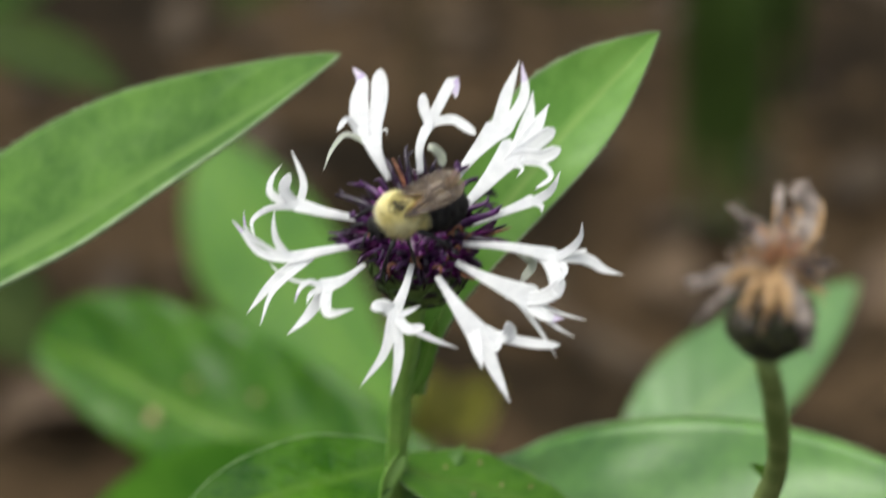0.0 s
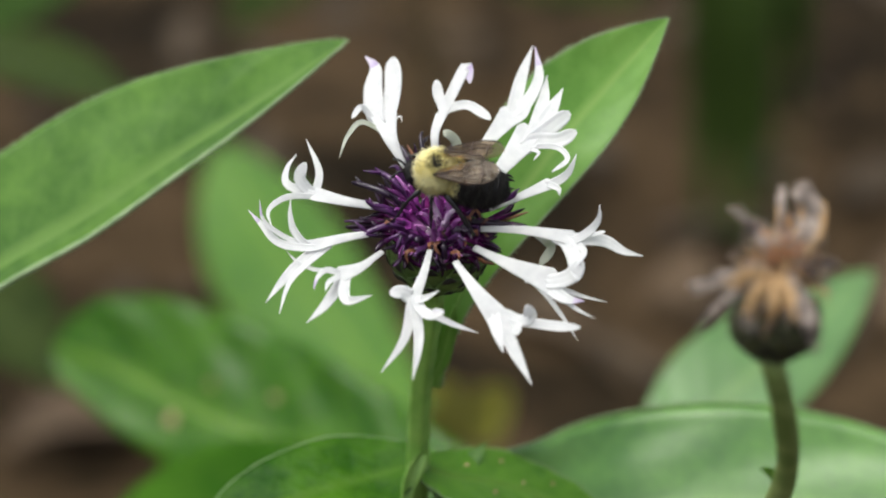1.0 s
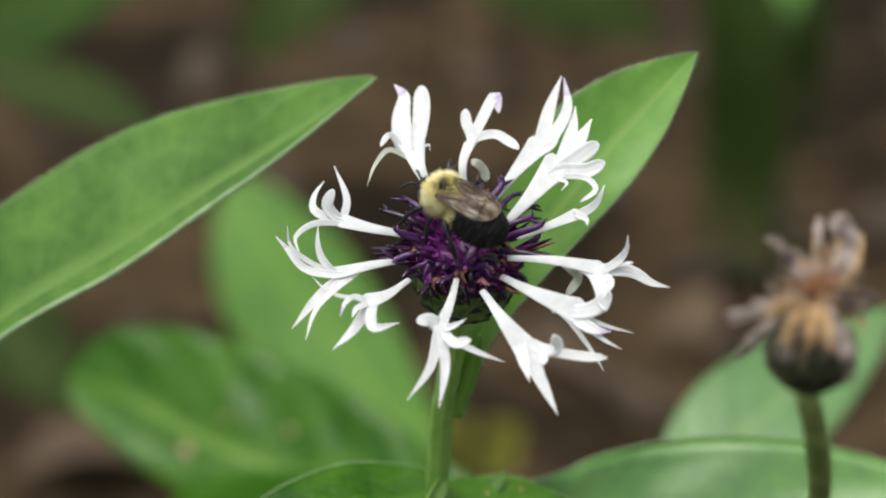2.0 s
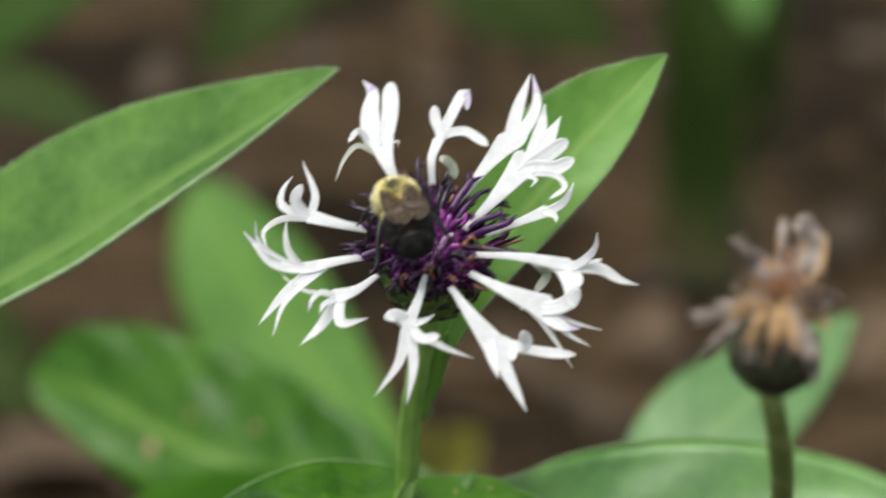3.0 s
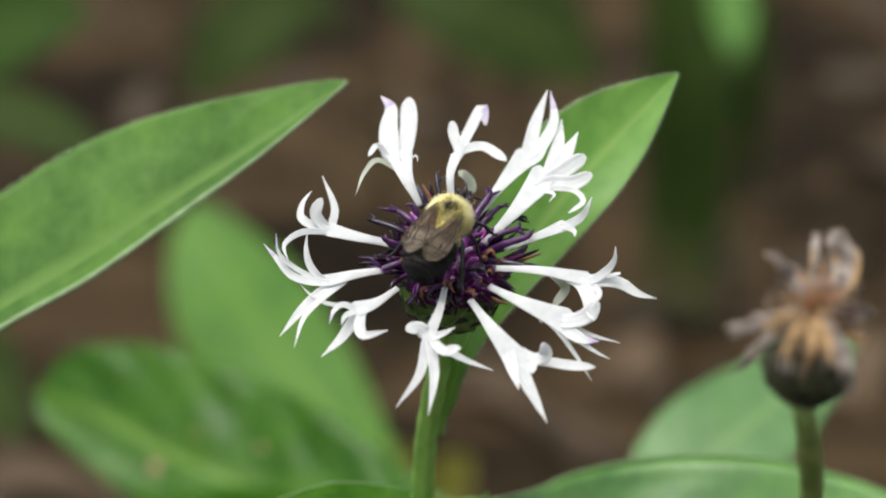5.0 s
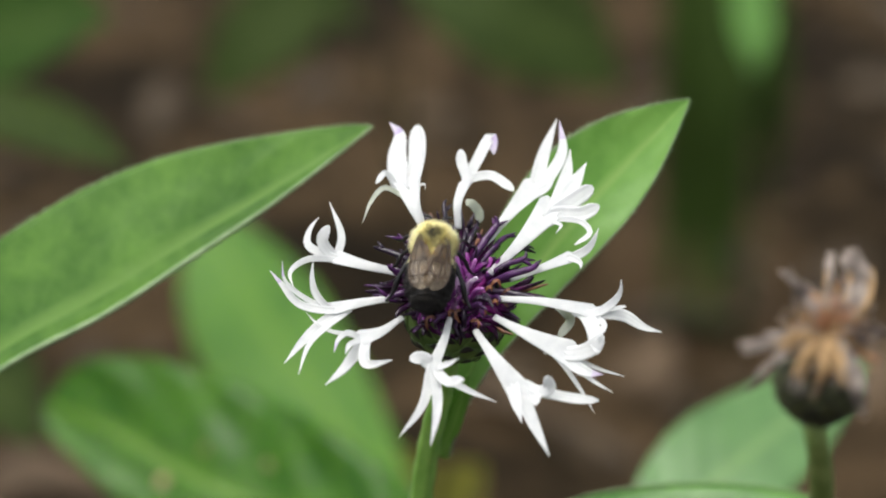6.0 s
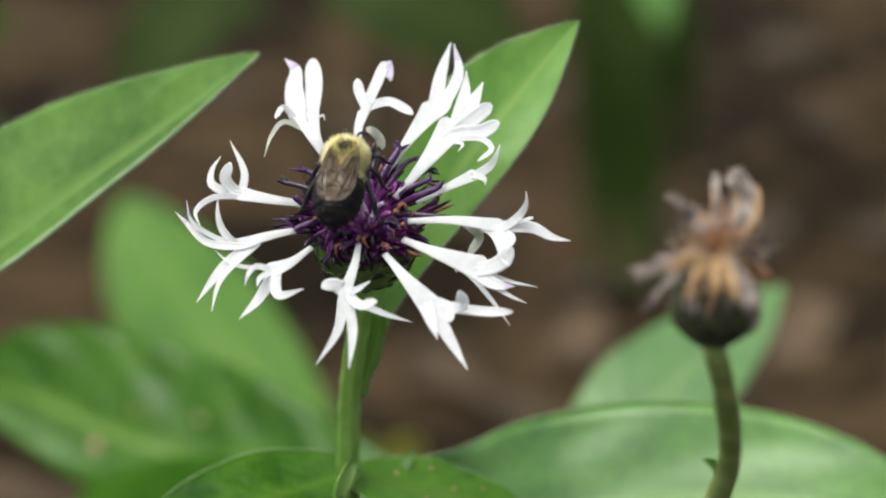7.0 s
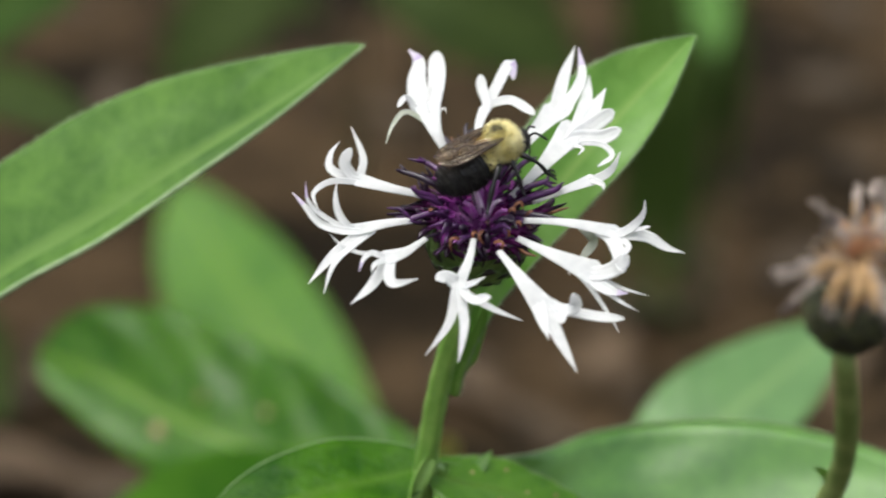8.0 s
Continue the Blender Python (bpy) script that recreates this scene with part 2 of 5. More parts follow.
def wing_material():
    """Amber film: clear in places, smoky in others, with a wet gloss."""
    m, nodes, links, bsdf = material("bee_wing_film")
    n, streak = noise_tex(nodes, links, 420), noise_tex(nodes, links, 900, 4)
    col = ramp(nodes, [(0.3, (0.14, 0.115, 0.085)), (0.7, (0.30, 0.26, 0.20))])
    links.new(n.outputs["Fac"], col.inputs[0])
    links.new(col.outputs[0], bsdf.inputs["Base Color"])
    thick = nodes.new("ShaderNodeMapRange")
    thick.inputs["From Min"].default_value, thick.inputs["From Max"].default_value = 0.35, 0.7
    thick.inputs["To Min"].default_value, thick.inputs["To Max"].default_value = 0.08, 0.26
    links.new(n.outputs["Fac"], thick.inputs["Value"])
    clear, mix = nodes.new("ShaderNodeBsdfTransparent"), nodes.new("ShaderNodeMixShader")
    clear.inputs[0].default_value = (0.78, 0.69, 0.56, 1)
    links.new(thick.outputs[0], mix.inputs[0])
    links.new(clear.outputs[0], mix.inputs[1])
    links.new(bsdf.outputs[0], mix.inputs[2])
    links.new(mix.outputs[0], nodes["Material Output"].inputs["Surface"])
    bsdf.inputs["Roughness"].default_value = 0.16
    bsdf.inputs["Specular IOR Level"].default_value = 1.0
    bump = nodes.new("ShaderNodeBump")
    bump.inputs["Strength"].default_value, bump.inputs["Distance"].default_value = 0.35, 0.0002
    links.new(streak.outputs["Fac"], bump.inputs["Height"])
    links.new(bump.outputs[0], bsdf.inputs["Normal"])
    return m


WING = wing_material()
VEIN = plain("bee_wing_vein", (0.02, 0.01, 0.006), (0.05, 0.025, 0.012), 500, 0.5)


def soil_material():
    m, nodes, links, bsdf = material("soil_mulch")
    a, b, blot = noise_tex(nodes, links, 7.3, 5), noise_tex(nodes, links, 120, 4), noise_tex(nodes, links, 32, 2)
    add, more = nodes.new("ShaderNodeMath"), nodes.new("ShaderNodeMath")
    for node, k in ((add, 0.35), (more, 0.6)):
        node.operation = "MULTIPLY_ADD"
        node.inputs[1].default_value = k
    links.new(b.outputs["Fac"], more.inputs[0])
    more.inputs[1].default_value = 0.3
    links.new(a.outputs["Fac"], more.inputs[2])
    links.new(blot.outputs["Fac"], add.inputs[0])
    add.inputs[1].default_value = 0.6
    links.new(more.outputs[0], add.inputs[2])
    col = ramp(nodes, [(0.72, (0.0082, 0.0056, 0.0025)), (0.98, (0.0205, 0.0136, 0.0061)), (1.0, (0.055, 0.036, 0.018))])
    col.color_ramp.elements[1].position, col.color_ramp.elements[2].position = 0.92, 1.0
    links.new(add.outputs[0], col.inputs[0])
    links.new(col.outputs[0], bsdf.inputs["Base Color"])
    bsdf.inputs["Roughness"].default_value = 0.95
    bsdf.inputs["Specular IOR Level"].default_value = 0.1
    bump = nodes.new("ShaderNodeBump")
    bump.inputs["Strength"].default_value, bump.inputs["Distance"].default_value = 0.8, 0.01
    links.new(b.outputs["Fac"], bump.inputs["Height"])
    links.new(bump.outputs[0], bsdf.inputs["Normal"])
    return m


SOIL = soil_material()
CHIP = plain("bark_chip", (0.019, 0.0125, 0.0057), (0.072, 0.048, 0.0225), 60, 0.85)


# ---- building helpers ----
def W(p):
    """From the flower's frame, in millimetres, to the world."""
    return BASE @ (Vector(p) / 1000)


def D(v):
    """A direction of the flower's frame in the world."""
    return (BASE.to_3x3() @ Vector(v)).normalized()


def curve(points, n):
    """n + 1 places along a smooth line through the points (Catmull-Rom, spaced by the chords)."""
    p = [Vector(q) for q in points]
    p = [p[0] * 2 - p[1]] + p + [p[-1] * 2 - p[-2]]
    k = [0.0]
    for a, b in zip(p, p[1:]):
        k.append(k[-1] + max((b - a).length, 1e-9) ** 0.6)
    out, seg = [], 1
    for i in range(n + 1):
        t = k[1] + (k[-2] - k[1]) * i / n
        while seg < len(p) - 3 and t > k[seg + 1]:
            seg += 1
        p0, p1, p2, p3 = p[seg - 1:seg + 3]
        k0, k1, k2, k3 = k[seg - 1:seg + 3]
        a1, a2, a3 = p0.lerp(p1, (t - k0) / (k1 - k0)), p1.lerp(p2, (t - k1) / (k2 - k1)), p2.lerp(p3, (t - k2) / (k3 - k2))
        b1, b2 = a1.lerp(a2, (t - k0) / (k2 - k0)), a2.lerp(a3, (t - k1) / (k3 - k1))
        out.append(b1.lerp(b2, (t - k1) / (k2 - k1)))
    return out


def part(name, bm, mats, parent=None, label="", smooth=True):
    """Links a bmesh, built in world places, as one mesh under its thing or part."""
    at, o = Vector(), parent
    while o:
        at, o = at + o.location, o.parent
    bmesh.ops.translate(bm, verts=bm.verts, vec=-at)
    me = bpy.data.meshes.new(name)
    bm.to_mesh(me)
    bm.free()
    for m in (mats if isinstance(mats, (list, tuple)) else [mats]):
        me.materials.append(m)
    if smooth:
        me.shade_smooth()
    ob = new(name, me)
    ob.parent = parent
    return tagged(ob, label)


def thing(name, at, label, category, group=""):
    ob = new(name)
    ob.location = at
    ob.empty_display_size = 0.01
    return tagged(ob, label, category, group)


def tube(bm, path, radii, seg=8, mat=0, squash=1.0, side=None, ridge=0.0):
    """A closed round sweep along a path; radii is a list as long as the path."""
    rings, n = [], len(path)
    ref = Vector(side) if side is not None else Vector((0.31, 0.87, 0.39))
    for i, p in enumerate(path):
        t = (path[min(i + 1, n - 1)] - path[max(i - 1, 0)]).normalized()
        a = (ref - t * ref.dot(t)).normalized()
        b = t.cross(a)
        ring = [bm.verts.new(p + (a * math.cos(k * math.tau / seg) + b * math.sin(k * math.tau / seg) * squash) * radii[i] * (1 + ridge * math.cos(k * math.tau / seg * 5))) for k in range(seg)]
        rings.append(ring)
        ref = a
    for r, q in zip(rings, rings[1:]):
        for k in range(seg):
            f = bm.faces.new((r[k], r[(k + 1) % seg], q[(k + 1) % seg], q[k]))
            f.material_index = mat
    bm.faces.new(rings[0][::-1]).material_index = mat
    bm.faces.new(rings[-1]).material_index = mat


def ribbon(bm, path, widths, facing, thick, cup=0.2, mat=0, cols=5, groove=0.0, end_mat=None):
    """A thin strap with two faces, hollowed across its width; grooves may run along it, and its end may differ."""
    n, rows = len(path), []
    for i, p in enumerate(path):
        t = (path[min(i + 1, n - 1)] - path[max(i - 1, 0)]).normalized()
        b = t.cross(facing)
        b = b.normalized() if b.length > 1e-6 else Vector((1, 0, 0))
        nn = b.cross(t).normalized()
        w = widths[i] / 2
        top = [bm.verts.new(p + b * (w * s) + nn * (w * (cup * s * s + groove * math.cos(s * 9.4)))) for s in (2 * k / (cols - 1) - 1 for k in range(cols))]
        low = [bm.verts.new(v.co - nn * (thick * (0.45 if k in (0, cols - 1) else 1))) for k, v in enumerate(top)]
        rows.append(top + low[::-1])
    m = 2 * cols
    for i, (r, q) in enumerate(zip(rows, rows[1:])):
        for k in range(m):
            bm.faces.new((r[k], q[k], q[(k + 1) % m], r[(k + 1) % m])).material_index = mat if end_mat is None or i < n * 0.72 else end_mat
    bm.faces.new(rows[0]).material_index = mat
    bm.faces.new(rows[-1][::-1]).material_index = mat


def leaf(parent, points, half, facing, mats, one_side=1.0, other_side=1.0, fold=0.15, ripple=0.25, rim=False, n=44, cols=14,
         tip=1.0, label="", widest=0.45, rib=0.7, base_width=0.12, swell=1.1, turned=None, turn_at=0.24, waves=8, downy=0):
    """A lance-shaped leaf: midrib through the points (base to tip, millimetres), half its width, facing as the blade does.
    one_side and other_side scale the two halves; fold lifts the edges; turned is the facing towards the tip. Blade, midrib and, where it shows, a pale rim."""
    path = [W(p) for p in curve(points, n)]
    face = D(facing)
    bm = bmesh.new()
    uv = bm.loops.layers.uv.new("UVMap")
    rows, edges = [], ([], [])
    seedy = abs(points[0][0] + points[-1][1] * 1.3 + half) % 97
    for i, p in enumerate(path):
        v = i / n
        t = (path[min(i + 1, n)] - path[max(i - 1, 0)]).normalized()
        here = face
        if turned:
            g = min(1, max(0, (v - turn_at) / 0.12))
            here = face.lerp(D(turned), g * g * (3 - 2 * g))
        b = t.cross(here).normalized()
        nn = b.cross(t).normalized()
        if v < widest:
            w = base_width + (1 - base_width) * math.sin(v / widest * math.pi / 2) ** swell
        else:
            w = max(math.cos((v - widest) / (1 - widest) * math.pi / 2), 0.0) ** (0.85 * tip) + 0.004
        row = []
        for k in range(cols + 1):
            s = 2 * k / cols - 1
            wide = half * w * (other_side if s > 0 else one_side) / 1000
            q = abs(s)
            drift = noise.noise((v * 4 + seedy, s * 1.5, seedy)) * 1.6
            wave = (math.sin((v * waves - q * 1.5 + drift * 0.35) * math.tau) * 0.55 + drift * 1.3) * q * (1 - q * 0.4) * ripple / 1000 * min(1, w * 2) * min(1, (other_side if s > 0 else one_side)) ** 2
            edge = math.sin(v * 17 + (2 if s > 0 else 0)) * q ** 3 * ripple * 0.5 / 1000 * w
            row.append((p + b * (s * wide) + nn * (fold * q ** 1.4 * wide + wave + edge), s, v, nn))
        rows.append(row)
        edges[0].append(row[0][0].copy()), edges[1].append(row[-1][0].copy())
    up = [[bm.verts.new(q[0]) for q in r] for r in rows]
    dn = [[bm.verts.new(q[0] - q[3] * 0.00035 * (1 - 0.7 * abs(q[1]))) for q in r] for r in rows]

    def quad(vs, cs):
        f = bm.faces.new(vs)
        for lp, c in zip(f.loops, cs):
            lp[uv].uv = c
    for i in range(n):
        for k in range(cols):
            ij = ((i, k), (i, k + 1), (i + 1, k + 1), (i + 1, k))
            cs = [(rows[a][c][1], rows[a][c][2]) for a, c in ij]
            quad([up[a][c] for a, c in ij], cs)
            quad([dn[a][c] for a, c in ij][::-1], cs[::-1])
        for k, sgn in ((0, 1), (cols, -1)):
            vs = [up[i][k], up[i + 1][k], dn[i + 1][k], dn[i][k]][::sgn]
            quad(vs, [(rows[i][k][1], i / n)] * 4)
    blade = part("leaf", bm, mats[0], parent, label)
    bm = bmesh.new()
    tube(bm, [p - face * 0.0002 for p in path], [rib / 1000 * (1 - 0.85 * i / n) for i in range(n + 1)], 8)
    part("midrib", bm, mats[1], blade)
    if rim:
        for e, thick in zip(edges, rim if isinstance(rim, tuple) else (rim, rim)):
            bm = bmesh.new()
            tube(bm, e, [thick / 1000 * (0.35 + 0.65 * math.sin(math.pi * i / n)) for i in range(n + 1)], 6)
            part("leaf_margin", bm, RIM, blade)
    rng = random.Random(int(seedy * 10))
    for e in edges if downy else ():
        bm = bmesh.new()
        for i in range(n):
            for _ in range(downy):
                u = rng.random()
                p, out = e[i].lerp(e[i + 1], u), (e[i] - path[i]).normalized()
                d = (out + Vector((rng.uniform(-.7, .7), rng.uniform(-.7, .7), rng.uniform(-.7, .7)))).normalized()
                side = d.orthogonal().normalized() * 0.00004
                vs = [bm.verts.new(q) for q in (p + side, p - side, p + d.cross(side), p + d * rng.uniform(0.0003, 0.0008))]
                for tri in ((0, 1, 3), (1, 2, 3), (2, 0, 3)):
                    bm.faces.new([vs[k] for k in tri])
        part("margin_down", bm, RIM, blade)
    return blade


def stalk(parent, points, r0, r1, mat, name="stem", n=30, label="", ridge=0.0):
    bm = bmesh.new()
    path = [W(p) for p in curve(points, n)]
    bump = [1 + 0.05 * math.sin(i * 1.7) for i in range(n + 1)]
    tube(bm, path, [(r0 + (r1 - r0) * i / n) / 1000 * bump[i] for i in range(n + 1)], 30 if ridge else 12, ridge=ridge)
    return part(name, bm, mat, parent, label)


def foot(p):
    """The place on the ground under a point of the flower's frame."""
    w = W(p)
    return Vector((w.x, w.y, ground_height(w.x, w.y)))


def local(w):
    """From the world back to the flower's frame, in millimetres."""
    return (BASE.inverted() @ Vector(w)) * 1000


def ground_height(x, y):
    d = math.hypot(x, y - 0.8)
    return (noise.noise((x * 5, y * 5, 3.1)) * 0.018 + noise.noise((x * 19, y * 19, 7.7)) * 0.006) * max(0.0, 1 - d / 6)


# ---- ground ----
def build_ground():
    steps = [-400, -120, -40, -15, -6, -3] + [-2 + 0.05 * i for i in range(81)] + [3, 6, 15, 40, 120, 400]
    bm = bmesh.new()
    grid = [[bm.verts.new((x, y + 0.8, ground_height(x, y + 0.8))) for x in steps] for y in steps]
    for a, b in zip(grid, grid[1:]):
        for k in range(len(steps) - 1):
            bm.faces.new((a[k], a[k + 1], b[k + 1], b[k]))
    tagged(part("ground", bm, SOIL), "brown garden soil with mulch and shade", "ground", kind="structure")
    rng = random.Random(4)
    bm = bmesh.new()
    for _ in range(900):
        x, y = rng.uniform(-0.9, 0.9), rng.uniform(0.1, 2.6)
        s = rng.uniform(0.006, 0.03)
        m = pose(x, y, ground_height(x, y) + s * 0.15, rng.uniform(-25, 25), rng.uniform(-25, 25), rng.uniform(0, 360))
        vs = []
        for dz in (-0.5, 0.5):
            for a in range(6):
                r = rng.uniform(0.7, 1.1)
                vs.append(bm.verts.new(m @ Vector((s * r * math.cos(a * math.tau / 6), s * 0.45 * r * math.sin(a * math.tau / 6), dz * s * 0.3))))
        bm.faces.new(vs[:6][::-1]), bm.faces.new(vs[6:])
        for a in range(6):
            bm.faces.new((vs[a], vs[(a + 1) % 6], vs[6 + (a + 1) % 6], vs[6 + a]))
    tagged(part("bark_mulch", bm, CHIP, smooth=False), "scattered brown bark chips lying on the soil", "mulch", kind="stuff")


build_ground()

# ---- the flowering plant ----
JOINT = (-2.1, -33.2, -30.0)
STEM_TOP = (1.8, -4.2, -9.0)
plant_foot = foot((-3.8, -53.8, -50.0))
plant = thing("knapweed_plant", plant_foot, "white and purple knapweed flower on a green leafy stem", "flower")
lower_stem = stalk(plant, [local(plant_foot), (-3.2, -60.0, -46.0), JOINT], 1.7, 1.5, STEM, "lower_stem", ridge=0.07)
upper_stem = stalk(plant, [JOINT, (-0.95, -21.3, -22.0), (0.97, -11.1, -14.0), STEM_TOP], 1.5, 1.4, STEM, ridge=0.08)


def stem_down(owner, points, r):
    """Fine pale hairs that stand off a stem."""
    rng, bm = random.Random(77), bmesh.new()
    path = [W(p) for p in curve(points, 40)]
    for _ in range(1500):
        k = rng.random() * 39.9
        p = path[int(k)].lerp(path[int(k) + 1], k % 1)
        along = (path[int(k) + 1] - path[int(k)]).normalized()
        a = rng.uniform(0, math.tau)
        u = along.orthogonal().normalized()
        out = u * math.cos(a) + along.cross(u) * math.sin(a)
        d = (out + along * rng.uniform(-0.6, 0.6)).normalized()
        side = along * 0.000022
        q = p + out * (r * 0.00097)
        vs = [bm.verts.new(v) for v in (q + side, q - side, q + d.cross(side), q + d * rng.uniform(0.0002, 0.0006))]
        for tri in ((0, 1, 3), (1, 2, 3), (2, 0, 3)):
            bm.faces.new([vs[m] for m in tri])
    part("stem_hair", bm, RIM, owner)


stem_down(upper_stem, [JOINT, (-0.95, -21.3, -22.0), (0.97, -11.1, -14.0), STEM_TOP], 1.45)
AXIS = Vector((0, 0.53, 0.85)).normalized()
CENTRE = Vector((2.4, 2.3, -0.6))


def trumpet(bm, path, widths, w0):
    """A slender tube that flattens and flares into a throat."""
    n, rings, face = len(path), [], D((0, 0.45, 0.9))
    for i, p in enumerate(path):
        t = (path[min(i + 1, n - 1)] - path[max(i - 1, 0)]).normalized()
        b = t.cross(face).normalized()
        nn = b.cross(t)
        u = i / (n - 1)
        w = widths[i] / 2 * (1 if i < n - 2 else (0.9 if i == n - 2 else 0.72))
        h = w0 / 2 * (0.42 * (1 - u) + 0.12)
        ring = []
        for k in range(14):
            a = k * math.tau / 14
            hollow = 0.2 * u * u * w * math.cos(a) ** 2
            pleat = 1 + 0.05 * u * math.sin(5 * a)
            ring.append(bm.verts.new(p + b * (w * math.cos(a) * pleat) + nn * (h * math.sin(a) + hollow)))
        rings.append(ring)
    for r0, r1 in zip(rings, rings[1:]):
        for k in range(14):
            bm.faces.new((r0[k], r0[(k + 1) % 14], r1[(k + 1) % 14], r1[k]))
    bm.faces.new(rings[0][::-1]), bm.faces.new(rings[-1])


def floret(tube_points, w0, w1, lobes):
    """One ray floret: a slender trumpet that splits into straps."""
    bm = bmesh.new()
    path = [W(p) for p in curve(tube_points, 16)]
    end_way = (path[-1] - path[-2]).normalized()
    path += [path[-1] + end_way * (w1 * 0.00012 * k) for k in (1, 2)]
    trumpet(bm, path, [(w0 + (w1 * 0.94 - w0) * min(1, i / 16) ** 1.75) / 1000 for i in range(19)], w0 / 1000)
    rng = random.Random(int(abs(tube_points[2][0] * 77 + tube_points[2][1] * 13)))
    slots = {"white": 0, "lilac": 1, "pale": 2}
    for points, w, end, tint in lobes:
        n = 14
        # each strap springs from inside the throat
        root = Vector(points[0]).lerp(Vector(tube_points[1]), 0.3) - Vector((0, 0, 0.25))
        p = [W(q) for q in curve([root] + list(points), n)]
        if end == "point":
            wid = [w / 1000 * max(0.06, (0.86 + 0.14 * math.sin(min(i / n / 0.4, 1) * math.pi / 2)) * (1 - max(0, (i / n - 0.4) / 0.6) ** 1.7)) for i in range(n + 1)]
        elif end == "square":
            wid = [w / 1000 * (1 - 0.25 * (i / n) ** 2) * math.sqrt(max(0.08, 1 - max(0, (i / n - 0.8) / 0.21) ** 2)) for i in range(n + 1)]
        else:
            wid = [w / 1000 * (0.76 + 0.24 * math.sin(min(i / n / 0.6, 1) * math.pi / 2)) * math.sqrt(max(0.05, 1 - max(0, (i / n - 0.72) / 0.28) ** 2)) for i in range(n + 1)]
        face = D((rng.uniform(-0.35, 0.35), 0.35 + rng.uniform(-0.25, 0.25), 0.9))
        wid = [1.06 * a * (0.72 + 0.28 * min(1, i / 4)) for i, a in enumerate(wid)]
        ribbon(bm, p, wid, face, 0.0001, rng.uniform(0.05, 0.3), 0 if tint == "lilac" else slots[tint], 9, 0.06, slots[tint])
    part("ray_floret", bm, [PETAL, PETAL_LILAC, PETAL_PALE], plant)


floret([(-1.4, 8.4, -5.4), (-3.1, 11.7, -5.8), (-4.2, 15.1, -8.8)], 0.93, 3.86, [
    ([(-5.1, 14.7, -8.5), (-5.6, 18.7, -11.7), (-5.4, 21.7, -14.2), (-6.7, 23.2, -15.7)], 2.57, "point", "lilac"),
    ([(-3.4, 15.1, -8.8), (-2.9, 19.3, -11.9), (-3.1, 22.9, -14.6)], 2.29, "round", "white"),
    ([(-5.7, 14.9, -8.6), (-6.9, 16.3, -8.0), (-8.1, 14.9, -5.6)], 0.79, "round", "white"),
    ([(-4.5, 13.1, -7.5), (-6.9, 14.4, -6.7), (-8.6, 12.7, -3.9), (-9.6, 9.8, -0.5)], 0.64, "point", "pale"),
    ([(-2.6, 14.7, -8.5), (-2.0, 15.0, -8.2), (-1.8, 14.2, -7.2)], 0.29, "point", "white"),
])
floret([(2.5, 9.2, -5.9), (2.4, 12.5, -6.3), (3.2, 14.9, -8.6)], 0.93, 1.57, [
    ([(3.2, 14.7, -8.5), (4.9, 18.2, -10.6), (6.7, 21.3, -12.6), (7.1, 19.1, -11.2)], 1.50, "round", "lilac"),
    ([(3.5, 15.9, -9.2), (2.9, 17.8, -9.9), (2.7, 19.6, -10.6)], 1.36, "round", "white"),
    ([(4.0, 15.6, -9.1), (6.5, 16.2, -8.8), (8.5, 15.1, -7.4), (9.6, 14.2, -6.2)], 1.29, "round", "white"),
    ([(3.9, 12.6, -7.2), (5.0, 11.6, -8.1), (5.4, 10.0, -8.6)], 1.21, "round", "pale"),
])
floret([(5.6, 6.6, -4.3), (9.0, 11.1, -5.5), (12.2, 14.7, -8.5)], 0.79, 3.4, [
    ([(12.0, 14.1, -8.1), (13.8, 19.7, -12.1), (15.4, 23.9, -15.2)], 1.75, "point", "white"),
    ([(13.1, 14.7, -8.5), (16.0, 19.3, -10.8), (15.7, 23.6, -13.0)], 1.65, "point", "lilac"),
    ([(12.5, 13.8, -8.0), (14.0, 14.8, -7.6), (15.1, 16.8, -7.8)], 1.29, "point", "white"),
])
floret([(6.6, 3.5, -1.9), (10.4, 7.4, -2.2), (14.6, 12.1, -5.9)], 0.93, 4.29, [
    ([(14.6, 11.3, -5.4), (16.4, 15.9, -8.7), (17.1, 19.8, -11.7)], 2.1, "point", "white"),
    ([(15.3, 12.1, -5.9), (17.4, 15.1, -7.7), (19.1, 18.0, -9.6)], 2.3, "point", "white"),
    ([(15.3, 11.6, -5.5), (17.7, 13.3, -5.6), (19.8, 14.8, -5.5)], 2.3, "square", "white"),
    ([(15.1, 11.1, -5.3), (18.2, 11.2, -3.8), (20.5, 12.3, -3.0)], 2.14, "square", "white"),
    ([(14.9, 10.4, -4.8), (18.1, 10.3, -3.1), (19.2, 8.8, -0.5), (17.2, 7.3, 2.1)], 0.71, "round", "white"),
    ([(13.8, 10.2, -4.7), (15.6, 9.8, -3.0), (14.9, 8.8, -0.8)], 0.57, "point", "white"),
])
floret([(9.2, 2.8, -1.4), (13.4, 4.4, -0.3), (16.8, 5.7, -1.9)], 0.79, 1.86, [
    ([(16.4, 5.4, -1.7), (19.1, 6.9, -1.7), (20.4, 9.4, -2.2)], 1.14, "point", "white"),
    ([(16.2, 5.7, -1.9), (17.9, 5.1, -0.0), (18.0, 4.3, 1.9)], 0.86, "point", "white"),
])
